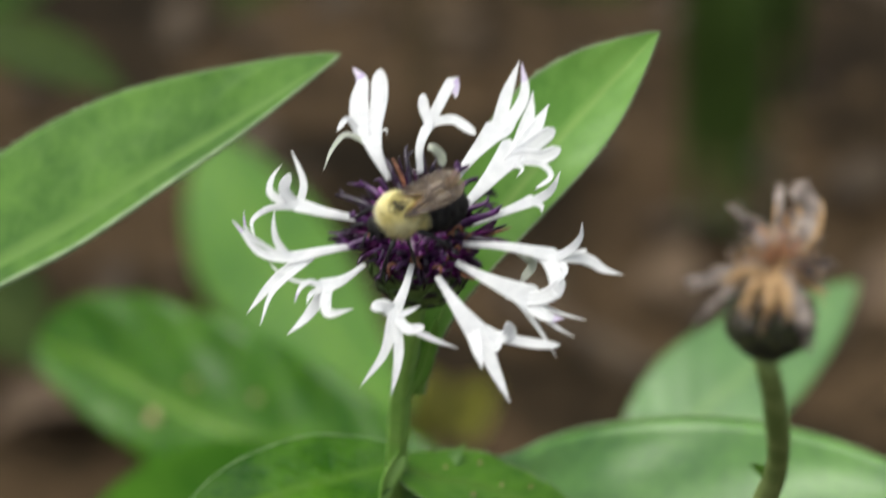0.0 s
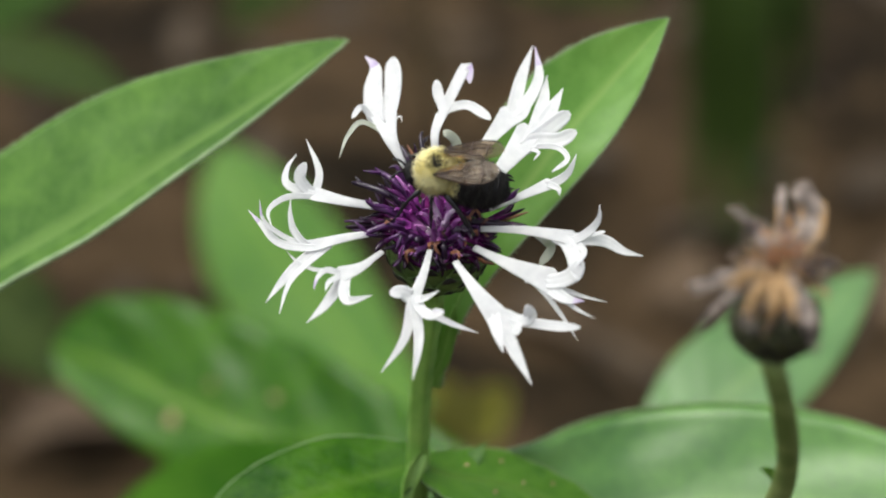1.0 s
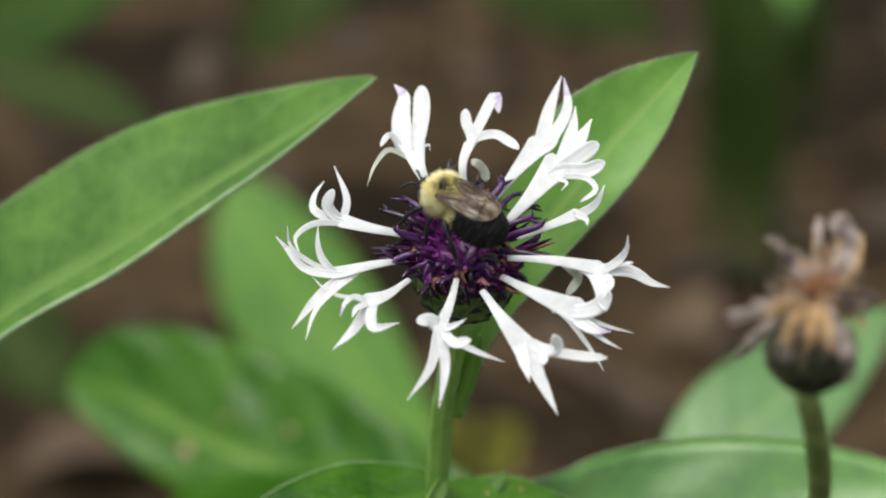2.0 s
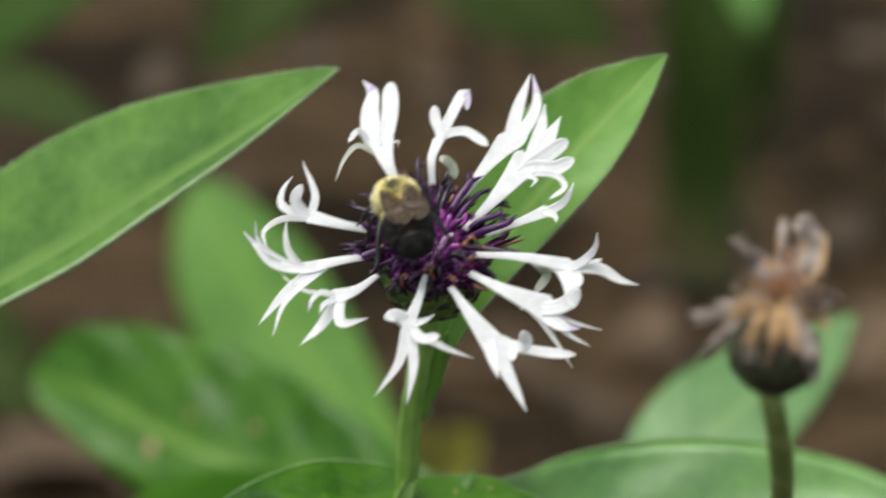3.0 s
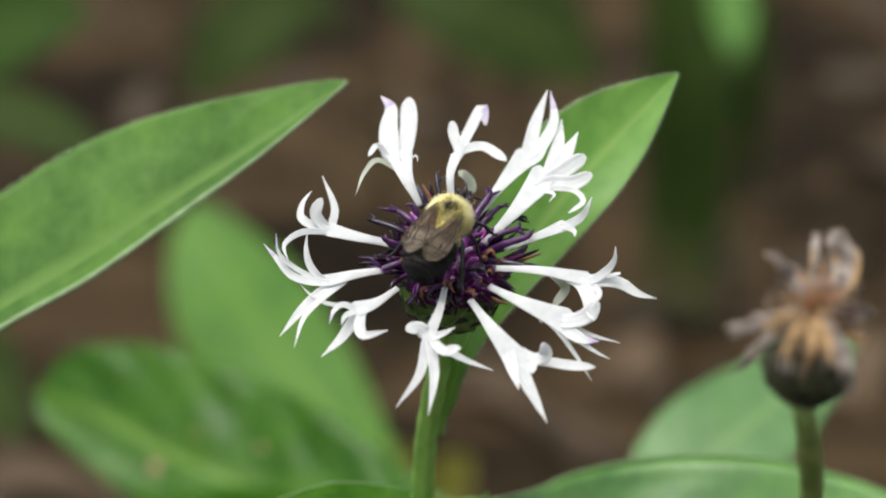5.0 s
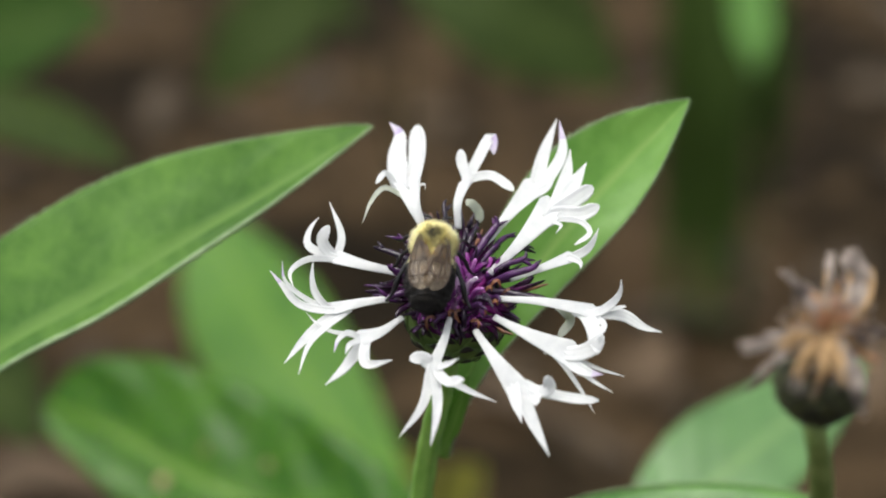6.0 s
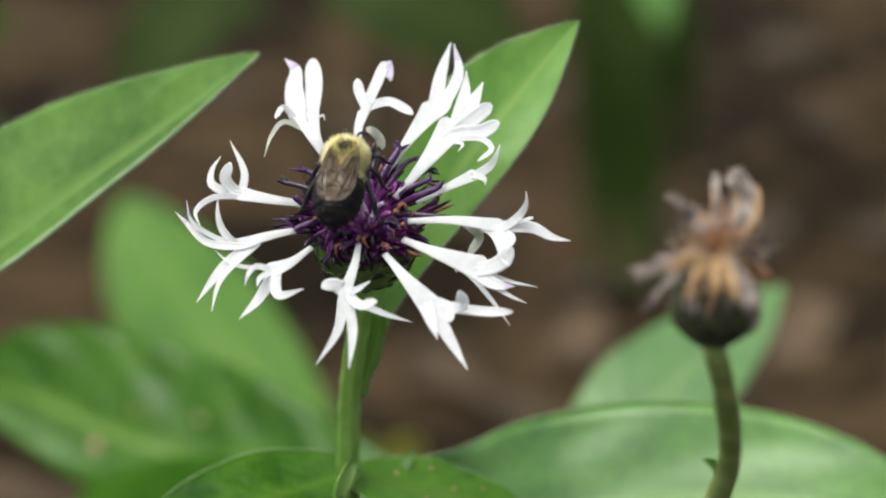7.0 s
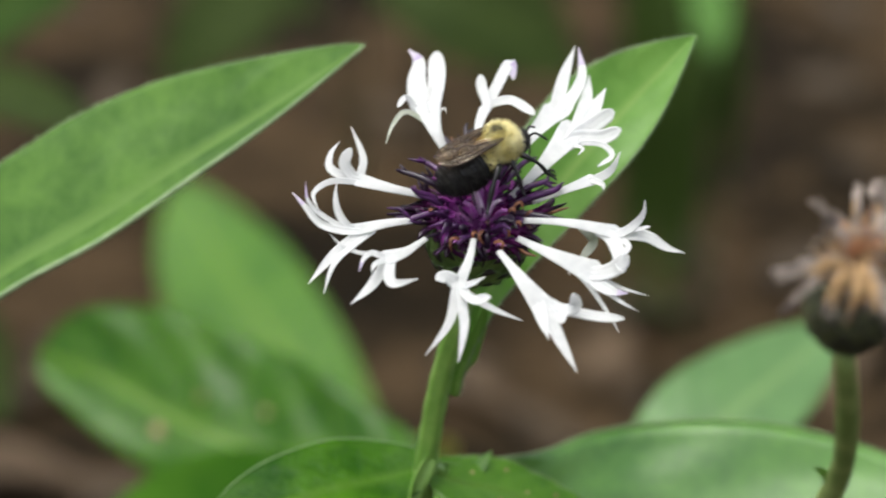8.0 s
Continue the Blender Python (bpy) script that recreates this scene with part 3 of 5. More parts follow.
floret([(7.9, 0.4, 0.6), (13.5, 0.1, 3.4), (19.2, -1.0, 3.2)], 0.86, 2.14, [
    ([(19.2, -1.1, 3.3), (23.4, -1.5, 3.2), (25.8, -2.9, 3.7), (28.1, -3.5, 3.8)], 1.57, "point", "white"),
    ([(19.5, -1.3, 3.5), (21.9, 0.1, 3.9), (22.8, 1.5, 4.4), (22.9, 3.0, 4.8)], 1.07, "point", "white"),
    ([(21.3, -0.8, 3.1), (22.6, -0.5, 4.4), (23.4, -0.3, 5.8)], 0.57, "round", "white"),
    ([(18.4, -1.5, 3.5), (19.5, -3.4, 5.8), (19.8, -6.1, 8.4)], 1.86, "round", "white"),
    ([(20.2, -2.0, 3.9), (20.7, -2.9, 6.4), (19.5, -4.4, 9.4)], 0.86, "point", "white"),
    ([(15.5, -0.8, 3.1), (16.8, -2.2, 1.5), (15.3, -4.4, 0.3)], 1.21, "round", "pale"),
])
floret([(7.2, -1.9, 2.0), (11.6, -4.0, 5.9), (16.2, -6.1, 6.4)], 0.93, 3.71, [
    ([(15.8, -6.2, 6.5), (18.9, -5.6, 7.6), (20.5, -3.8, 8.0)], 2.00, "round", "white"),
    ([(16.9, -6.6, 6.7), (20.0, -8.0, 7.1), (23.3, -8.9, 7.2)], 0.57, "point", "white"),
    ([(16.1, -6.9, 6.9), (18.5, -8.4, 8.3), (20.5, -8.6, 9.0)], 1.71, "point", "lilac"),
    ([(17.2, -7.9, 7.5), (19.9, -9.8, 8.7), (21.8, -10.8, 9.3)], 0.57, "point", "white"),
    ([(15.6, -7.5, 7.3), (17.8, -10.5, 7.6), (19.6, -13.5, 8.0)], 0.57, "point", "white"),
    ([(14.1, -5.5, 6.1), (13.4, -6.1, 5.4), (13.7, -6.4, 4.6)], 0.43, "point", "white"),
])
floret([(4.8, -3.6, 3.6), (7.5, -7.2, 8.9), (10.1, -10.6, 10.2)], 0.93, 3.43, [
    ([(10.4, -10.4, 10.1), (13.9, -11.0, 10.4), (17.0, -11.5, 10.8), (19.9, -11.7, 10.9)], 1.29, "round", "white"),
    ([(12.3, -10.6, 10.2), (13.8, -10.2, 12.0), (13.4, -8.7, 13.0)], 1.57, "round", "white"),
    ([(9.6, -9.3, 9.4), (11.7, -14.0, 13.3), (13.7, -18.0, 16.8)], 1.93, "point", "white"),
    ([(9.0, -9.1, 9.3), (9.8, -11.8, 11.9), (10.4, -14.2, 14.5)], 1.7, "point", "white"),
    ([(11.1, -11.0, 10.4), (12.1, -11.4, 11.2), (12.2, -12.3, 12.2)], 1.29, "round", "white"),
])
floret([(1.6, -2.1, 2.6), (0.8, -5.0, 7.5), (-0.3, -7.6, 8.3)], 0.79, 1.71, [
    ([(-0.4, -7.6, 8.3), (-1.8, -6.9, 8.8), (-3.2, -7.1, 9.6)], 1.75, "round", "white"),
    ([(-0.6, -7.9, 8.5), (-1.5, -12.3, 11.3), (-4.4, -16.3, 13.7)], 1.21, "point", "white"),
    ([(-0.2, -7.9, 8.5), (0.2, -12.6, 12.4), (-0.5, -17.1, 16.3)], 1.36, "point", "white"),
    ([(0.1, -7.9, 8.5), (1.5, -7.5, 9.8), (2.8, -6.7, 10.8)], 0.93, "point", "white"),
    ([(0.1, -8.1, 8.7), (1.4, -9.6, 11.6), (3.4, -9.2, 13.3)], 1.43, "round", "white"),
    ([(0.4, -8.6, 9.0), (3.9, -10.7, 9.7), (7.5, -12.1, 10.1)], 0.86, "point", "white"),
])
floret([(-4.4, -2.1, 2.1), (-7.2, -3.9, 5.8), (-9.4, -4.7, 5.5)], 0.79, 2.43, [
    ([(-9.0, -5.0, 5.7), (-11.3, -8.2, 7.7), (-13.6, -10.3, 9.0)], 1.43, "point", "white"),
    ([(-8.7, -5.0, 5.7), (-8.5, -7.7, 8.9), (-5.4, -7.1, 10.0)], 1.43, "point", "white"),
    ([(-9.3, -4.5, 5.4), (-11.1, -4.0, 6.1), (-12.1, -4.7, 7.5), (-12.6, -6.2, 9.4)], 0.8, "point", "lilac"),
    ([(-9.6, -4.1, 5.2), (-13.0, -3.9, 4.4), (-15.1, -2.9, 3.1), (-16.6, -1.5, 1.5)], 0.50, "point", "white"),
    ([(-9.4, -4.8, 5.6), (-10.7, -5.4, 7.8), (-11.1, -6.4, 10.4)], 0.8, "point", "white"),
])
floret([(-5.1, 0.3, 0.1), (-9.1, -0.2, 2.6), (-13.0, -1.1, 2.3)], 0.93, 1.86, [
    ([(-13.6, -1.0, 2.2), (-15.3, 0.8, 2.1), (-15.8, 2.9, 1.8), (-15.7, 4.9, 1.6)], 0.93, "point", "white"),
    ([(-12.7, -1.3, 2.5), (-17.3, -0.6, 2.0), (-19.9, 2.1, 0.3), (-21.3, 3.6, -0.6)], 1.07, "point", "lilac"),
    ([(-14.8, -0.6, 2.0), (-18.0, 1.1, 1.9), (-19.3, 2.6, 2.0), (-19.6, 4.9, 1.6)], 0.64, "point", "lilac"),
    ([(-12.3, -1.5, 2.5), (-15.8, -4.2, 3.2), (-19.0, -7.9, 4.5)], 1.50, "point", "white"),
    ([(-11.5, -1.6, 2.6), (-15.7, -5.2, 5.3), (-17.0, -9.1, 8.3)], 0.86, "point", "white"),
])
floret([(-4.9, 3.5, -2.4), (-9.3, 4.4, -1.3), (-12.9, 5.3, -2.6)], 1.07, 2.14, [
    ([(-12.7, 5.3, -2.6), (-12.4, 8.0, -3.9), (-14.1, 12.4, -6.1)], 1.00, "point", "white"),
    ([(-13.3, 5.5, -2.8), (-14.8, 7.4, -2.5), (-14.0, 9.4, -2.2)], 1.43, "round", "white"),
    ([(-13.3, 5.3, -2.6), (-16.7, 6.9, -4.0), (-16.6, 8.9, -5.6), (-15.5, 10.5, -6.9)], 1.07, "point", "white"),
    ([(-12.9, 5.0, -2.5), (-16.4, 5.1, -1.2), (-18.6, 3.5, 1.1), (-17.9, 1.3, 3.8)], 0.79, "point", "white"),
])


def disc_mesh(kind):
    """A tubular floret that points along +z: a slender tube, five fleshy fingers that part at its mouth, and the anther column; shared by its copies."""
    rng = random.Random(kind + 40)
    bm = bmesh.new()
    length = 0.0042 + 0.0005 * (kind % 3)
    bend, kink = rng.uniform(-0.0012, 0.0012), rng.uniform(-0.0005, 0.0005)
    path = [Vector((bend * (i / 7) ** 2, kink * math.sin(i * 0.7), length * i / 7)) for i in range(8)]
    tube(bm, path, [0.00032 + 0.00040 * (i / 7) ** 2.0 for i in range(8)], 8)
    mouth = path[-1]
    for a in range(5):
        g = a * math.tau / 5 + rng.uniform(-0.4, 0.4)
        out = Vector((math.cos(g), math.sin(g), 0))
        tall, wide, curl = rng.uniform(0.0026, 0.0044), rng.uniform(0.0004, 0.0022), rng.uniform(-0.0022, 0.0003)
        twist = out.cross(Vector((0, 0, 1))) * rng.uniform(-0.0006, 0.0006)
        q = [mouth - Vector((0, 0, 0.0008)) + out * (0.00035 + wide * u ** 1.5) + twist * u * u + Vector((0, 0, (tall + 0.0008) * u + curl * u ** 3)) for u in (k / 8 for k in range(9))]
        tube(bm, q, [0.00028, 0.00038, 0.00044, 0.00047, 0.00047, 0.00044, 0.00038, 0.00027, 0.00009], 6, 0, 0.5, out)
    e = mouth + Vector((bend * 0.5 + rng.uniform(-0.0005, 0.0005), rng.uniform(-0.0005, 0.0005), rng.uniform(0.0030, 0.0046)))
    m = mouth.lerp(e, 0.55) + Vector((rng.uniform(-0.0004, 0.0004), 0, 0))
    tube(bm, curve([mouth, m, e], 6), [0.00022, 0.00025, 0.00027, 0.00026, 0.00023, 0.00017, 0.00007], 6, 1)
    me = bpy.data.meshes.new("disc_floret")
    bm.to_mesh(me)
    bm.free()
    me.shade_smooth()
    return me


def build_disc():
    rng = random.Random(11)
    meshes = []
    for kind, (mat, column) in enumerate(((DISC, ANTHER), (DISC, RUST), (DISC, ANTHER_PURPLE), (DISC_BRIGHT, ANTHER), (DISC_BRIGHT, STYLE_LILAC), (DISC, ANTHER_PURPLE))):
        me = disc_mesh(kind)
        me.materials.append(mat)
        me.materials.append(column)
        meshes.append(me)
    side = Vector((1, 0, 0))
    up = AXIS.cross(side)
    bm = bmesh.new()
    tube(bm, [W(CENTRE + AXIS * h) for h in (-4.6, -4.0, -3.6, -3.3, -3.1)], [r0 / 1000 for r0 in (5.6, 5.2, 4.0, 2.2, 0.4)], 20)
    part("receptacle", bm, DISC_BRIGHT, plant)
    for count, lean0, lean1, size, reach in ((3, 18, 34, 0.5, 0.9), (7, 40, 54, 0.8, 1.2), (11, 54, 68, 1.0, 1.6), (16, 68, 86, 1.08, 2.0)):
        for i in range(count):
            a = (i + rng.uniform(-0.4, 0.4)) * math.tau / count + lean0
            out = side * math.cos(a) + up * math.sin(a)
            low = max(0.0, -out.y)
            lean = radians(rng.uniform(lean0, lean1)) * (1 - 0.12 * low)
            way = AXIS * math.cos(lean) + out * math.sin(lean)
            base = CENTRE - AXIS * 3.7 + out * reach
            k = rng.choice((3, 4, 3) if lean0 < 45 else ((3, 2, 3, 4, 1) if lean0 < 60 else (0, 1, 2, 5, 2, 0)))
            ob = new("disc_floret", meshes[k])
            ob.parent = plant
            turn = D(way).to_track_quat("Z", "Y").to_matrix().to_4x4()
            f = size * rng.uniform(0.82, 1.14) * (1 - 0.48 * low)
            ob.matrix_local = Matrix.Translation(W(base) - plant.location) @ turn @ pose(0, 0, 0, 0, 0, rng.uniform(0, 360)) @ Matrix.Diagonal((1, 1, f, 1))
    # withered, curled florets, most of them along the lower rim
    for i in range(12):
        a = rng.uniform(0, math.tau) if i > 6 else rng.uniform(-2.1, 0.7)
        out = side * math.cos(a) + up * math.sin(a)
        r = rng.uniform(3.2, 7.2) * (1 - 0.2 * max(0.0, -out.y))
        p0 = CENTRE + out * r + AXIS * (rng.uniform(0.4, 2.4) - 0.25 * r)
        across = out.cross(AXIS)
        size, spin = rng.uniform(0.5, 1.15), rng.choice((-1, 1))
        bm = bmesh.new()
        pts = [p0 + out * (size * 1.6 * u) + across * (spin * size * math.sin(u * 2.6)) + AXIS * (size * 0.9 * math.sin(u * 3.4)) for u in (k / 9 for k in range(10))]
        ribbon(bm, [W(p) for p in pts], [w * rng.uniform(0.00035, 0.0005) for w in (0.5, 0.8, 0.95, 1, 1, 0.95, 0.9, 0.8, 0.55, 0.15)], D(AXIS + out * 0.3), 0.00016, 0.6)
        part("withered_anther", bm, RUST, plant)
    # pale styles in the middle
    for i in range(7):
        a = i * 2.4
        out = side * math.cos(a) + up * math.sin(a)
        p0 = CENTRE + side * 0.8 + out * (0.3 + 0.24 * i) - AXIS * 2.4
        pts = [p0, p0 + AXIS * 1.6 + out * 0.3, p0 + AXIS * 2.9 + out * 0.8, p0 + AXIS * rng.uniform(3.6, 4.9) + out * 1.5]
        bm = bmesh.new()
        tube(bm, [W(p) for p in curve(pts, 8)], [0.00048 - 0.00003 * k for k in range(9)], 6)
        part("style", bm, STYLE_WHITE if i < 3 else STYLE_LILAC, plant)
    # long dark fingers that stand out round the edge, hooked or forked at the tip
    for i in range(28):
        a = i * math.tau / 28 + rng.uniform(-0.1, 0.1)
        out = side * math.cos(a) + up * math.sin(a)
        across = out.cross(AXIS)
        b0 = CENTRE + out * 4.0 - AXIS * rng.uniform(0, 2)
        r = rng.uniform(7.2, 10.2) * (1.12 if out.y > 0.3 else 1.0 if out.y > -0.2 else 0.6)
        tipp = CENTRE + out * r + AXIS * rng.uniform(-1.5, 3.5) + across * rng.uniform(-1.0, 1.0)
        midp = (b0 + tipp) / 2 + AXIS * rng.uniform(0, 1.2)
        hook = tipp + out * rng.uniform(0.1, 0.7) + across * rng.uniform(-0.8, 0.8) + AXIS * rng.uniform(-0.2, 0.9)
        bm = bmesh.new()
        path = [W(p) for p in curve([b0, midp, tipp, hook], 10)]
        fat = rng.uniform(0.65, 1.15)
        tube(bm, path, [fat * k * 0.00001 for k in (40, 42, 44, 45, 45, 44, 42, 38, 32, 24, 10)], 7)
        for f in range(rng.randrange(3)):
            e = path[-4] + D(out + AXIS * rng.uniform(-1, 1) + across * rng.uniform(-1, 1)) * rng.uniform(0.0014, 0.0026)
            tube(bm, [path[-4], (path[-4] + e) / 2, e], [0.00030, 0.00026, 0.00008], 6)
        part("anther", bm, ANTHER_PURPLE if rng.random() < 0.5 else ANTHER, plant)


build_disc()


def build_bud(owner, centre, axis, radius, height, mats, seed, rows=6, blunt=1.0):
    """The scaly bud under a flower head: a body and overlapping bracts."""
    rng = random.Random(seed)
    bm = bmesh.new()
    ax, c = D(axis), W(centre)
    n = 14
    path = [c + ax * (height / 1000 * (i / n - 1)) for i in range(n + 1)]
    rad = [radius / 1000 * (0.22 + 0.78 * math.sin(min(1.0, i / n / 0.62) * math.pi / 2) ** blunt) * (1 - 0.22 * max(0, (i / n - 0.62) / 0.38)) for i in range(n + 1)]
    tube(bm, path, rad, 24)
    bud = part("involucre", bm, mats[0], owner)
    s = ax.orthogonal().normalized()
    u = ax.cross(s)
    for row in range(rows):
        for k in range(11):
            a = (k + 0.5 * (row % 2)) * math.tau / 11 + rng.uniform(-0.06, 0.06)
            out = s * math.cos(a) + u * math.sin(a)
            v0 = row / rows * 0.8
            pts = []
            for j in range(6):
                v = min(v0 + 0.30 * j / 5, 1)
                i = min(int(v * n), n)
                pts.append(path[0] + ax * (height / 1000 * v) + out * (rad[i] + 0.00012 + 0.00035 * j / 5))
            wid = radius / 1000 * 0.62
            bm = bmesh.new()
            ribbon(bm, pts, [wid * w for w in (0.6, 0.95, 1.0, 0.8, 0.45, 0.08)], out, 0.0002, -0.25, 0, 5)
            br = part("bract", bm, mats[0], bud)
            bm = bmesh.new()
            rim_pts = [pts[3].lerp(pts[4], 0.6) + out * 0.00012, pts[4] + out * 0.00012, pts[5] + out * 0.00012]
            ribbon(bm, rim_pts, [wid * 0.5, wid * 0.42, wid * 0.15], out, 0.00012, -0.2, 0, 5)
            part("bract_fringe", bm, mats[1], br)
    return bud


build_bud(plant, CENTRE - AXIS * 3.7, AXIS, 6.5, 10.6, (BRACT, BRACT_EDGE), 3)

# leaves on the flowering stem
right_leaf = leaf(plant, [(0.5, -22.5, -23.0), (2.1, -15.9, -20.0), (5.6, -7.1, -18.0), (15.3, 6.8, -20.0), (24.9, 17.6, -22.0), (33.2, 26.3, -22.0)],
     10.8, (0.25, 0.35, 0.9), (LEAF_BRIGHT, STEM), 0.80, 0.48, 0.16, 0.3, 0.13, cols=30, downy=14, rib=0.35, widest=0.67, swell=2.4, base_width=0.10, tip=1.1, label="green lance-shaped leaf with a pale midrib")
leaf(plant, [(0.3, -21.4, -22.0), (2.4, -16.6, -20.0), (4.1, -10.1, -17.0)], 1.25, (0.5, 0.1, 0.85), (LEAF_BRIGHT, STEM), fold=0.1, widest=0.5, n=20, cols=6, rib=0.3, label="green leaf base running down the stem")
# the pair at the joint: one leaf arches over to each side
near_leaf = leaf(plant, [JOINT, (-7.0, -34.5, -30.0), (-14.5, -36.0, -28.0), (-23.0, -38.6, -26.0), (-33.0, -44.2, -24.0)],
     8.3, (0.1, 0.72, 0.68), (LEAF_DARK, LEAF_DARK), 1.0, 1.0, 0.06, 0.10, 0.10, n=60, cols=24, widest=0.40, tip=0.6, base_width=0.42, waves=9, rib=0.25, label="dark green quilted leaf")
front_leaf = leaf(plant, [JOINT, (2.8, -35.2, -31.0), (9.1, -36.6, -33.0), (17.1, -40.0, -35.0), (26.0, -46.5, -36.0)],
     6.3, (-0.1, 0.78, 0.62), (LEAF_FRONT, LEAF_MID), 1.0, 1.0, 0.06, 0.3, 0.10, n=50, cols=18, widest=0.42, tip=0.7, base_width=0.35, rib=0.4, label="green oval leaf with small pale specks")
for row, col in ((14, 5), (22, 3), (27, 7), (33, 4), (20, 12)):
    spot = front_leaf.data.vertices[row * 19 + col].co + plant.location
    bm = bmesh.new()
    tube(bm, [spot + D((-0.1, 0.78, 0.62)) * k for k in (-0.0001, 0.0001, 0.0002)], [0.00028 + 0.00006 * (row % 3), 0.00026, 0.0001], 9)
    part("leaf_spot", bm, BLEMISH, front_leaf, "pale dry speck")
axil_leaf = leaf(plant, [(4.0, -35.2, -34.5), (6.0, -33.0, -35.2), (7.6, -31.1, -36.0)], 1.3, (0.0, 0.6, 0.8), (LEAF_PALE, STEM), fold=0.3, widest=0.2, base_width=0.8, tip=1.4, n=16, cols=6, rib=0.25, label="small pale leaf in the axil")
bm = bmesh.new()
ribbon(bm, [W(q) for q in curve([(-1.2, -31.4, -27.5), (-2.4, -33.0, -26.8), (-3.6, -35.4, -26.6), (-4.0, -38.6, -27.0)], 12)], [0.0016 + 0.0014 * math.sin(k / 12 * math.pi) for k in range(13)], D((0.75, 0.1, 0.65)), 0.00025, 0.75, cols=9)
sheath = part("leaf_sheath", bm, STEM, plant, "pale folded leaf base hugging the stem")
leaf(plant, [JOINT, (4.5, -38.2, -38.0), (16.1, -43.9, -48.0), (43.4, -42.9, -54.0), (68.5, -45.6, -54.0), (88.8, -54.7, -52.0)],
     15.8, (0.08, 0.32, 0.94), (LEAF_GLOSS, LEAF_GLOSS), 1.0, 1.0, 0.10, 1.1, 0.16, waves=4, turned=(-0.12, 0.46, 0.88), turn_at=0.34, widest=0.5, tip=0.85, base_width=0.04, swell=1.25, label="broad glossy pale green leaf")

# ---- leafy shoots round it ----
shoot_foot = foot((-94.1, -35.9, -30.0))
shoot = thing("leafy_shoot", shoot_foot, "green shoot with a long pointed hairy-edged leaf", "plant")
stalk(shoot, [local(shoot_foot), (-94.9, -51.5, -30.0), (-92.6, -28.1, -30.0)], 2.2, 1.6, STEM)
leaf(shoot, [(-92.6, -28.1, -30.0), (-75.4, -15.6, -30.0), (-61.3, -5.0, -30.0), (-49.6, 1.6, -30.0), (-37.8, 9.1, -30.0), (-26.1, 16.3, -30.0), (-11.5, 26.0, -30.0)],
     11.9, (-0.1, 0.25, 0.95), (LEAF_DOWNY, LEAF_DOWNY), 1.24, 0.23, 0.01, 0.22, (0.06, 0.42), n=60, cols=34, downy=14, widest=0.53, tip=1.0, rib=0.25, label="long green pointed leaf with pale downy margin")

clump_foot = foot((-18.4, -90.5, -250.0))
clump = thing("leaf_clump", clump_foot, "clump of broad green leaves rising from the soil", "plant")
stalk(clump, [local(clump_foot), (-15.1, -74.4, -285.0), (-11.3, -56.0, -300.0)], 2.0, 1.5, STEM)
leaf(clump, [(-13.9, -56.5, -322.0), (-29.6, -38.0, -350.0), (-46.4, -19.2, -378.0), (-59.7, -2.9, -406.0), (-72.4, 18.2, -434.0)],
     17.6, (-0.12, 0.36, 0.92), (LEAF, LEAF), 1.22, 1.0, 0.1, 0.4, False, widest=0.56, tip=0.8, base_width=0.4, label="broad bright green upright leaf")
spotted = leaf(clump, [(1.7, -52.5, -165.0), (-18.2, -48.6, -177.0), (-36.7, -44.6, -188.0), (-52.6, -39.2, -198.0), (-69.0, -31.3, -208.0), (-84.2, -26.3, -216.0)],
     21.5, (-0.12, 0.36, 0.92), (LEAF_MID, LEAF_LIME), 0.58, 1.0, 0.12, 2.0, False, waves=5, turned=(0.04, 0.12, 1.0), turn_at=0.5, widest=0.52, tip=0.5, base_width=0.35, rib=0.8, label="broad green leaf with tan blemishes")
for spot_at, spot_r in (((-57.0, -41.0, -199.0), 1.5), ((-72.0, -37.7, -208.0), 1.0), ((-34.7, -36.4, -190.0), 0.8), ((-48.4, -34.0, -196.0), 0.7)):
    bm = bmesh.new()
    tube(bm, [W(spot_at) + D((0.1, 0.55, 0.8)) * k for k in (0.0, 0.0004, 0.0006)], [spot_r / 1000, spot_r / 1100, spot_r / 4000], 10)
    part("leaf_spot", bm, BLEMISH, spotted, "tan dry spot")
leaf(clump, [(-7.0, -54.0, -168.0), (-26.5, -55.4, -166.0), (-42.7, -55.1, -164.0), (-67.0, -61.1, -160.0)],
     14.5, (0.0, 0.6, 0.8), (LEAF_UNDER, STEM), 1.0, 1.0, 0.15, 0.4, False, widest=0.5, tip=0.7)

back_foot = foot((46.9, -85.1, -150.0))
back = thing("leafy_shoot", back_foot, "green shoot with a broad upright pale leaf", "plant")
stalk(back, [local(back_foot), (35.8, -66.1, -142.0), (34.4, -48.1, -138.0)], 1.9, 1.4, STEM)
leaf(back, [(34.4, -48.1, -138.0), (44.8, -40.5, -145.0), (55.7, -32.8, -153.0), (69.0, -23.9, -165.0), (82.8, -14.7, -177.0)],
     14.2, (-0.14, 0.48, 0.87), (LEAF_WAXY, LEAF_WAXY), 0.92, 0.8, 0.08, 0.4, False, widest=0.42, tip=0.95, base_width=0.3)

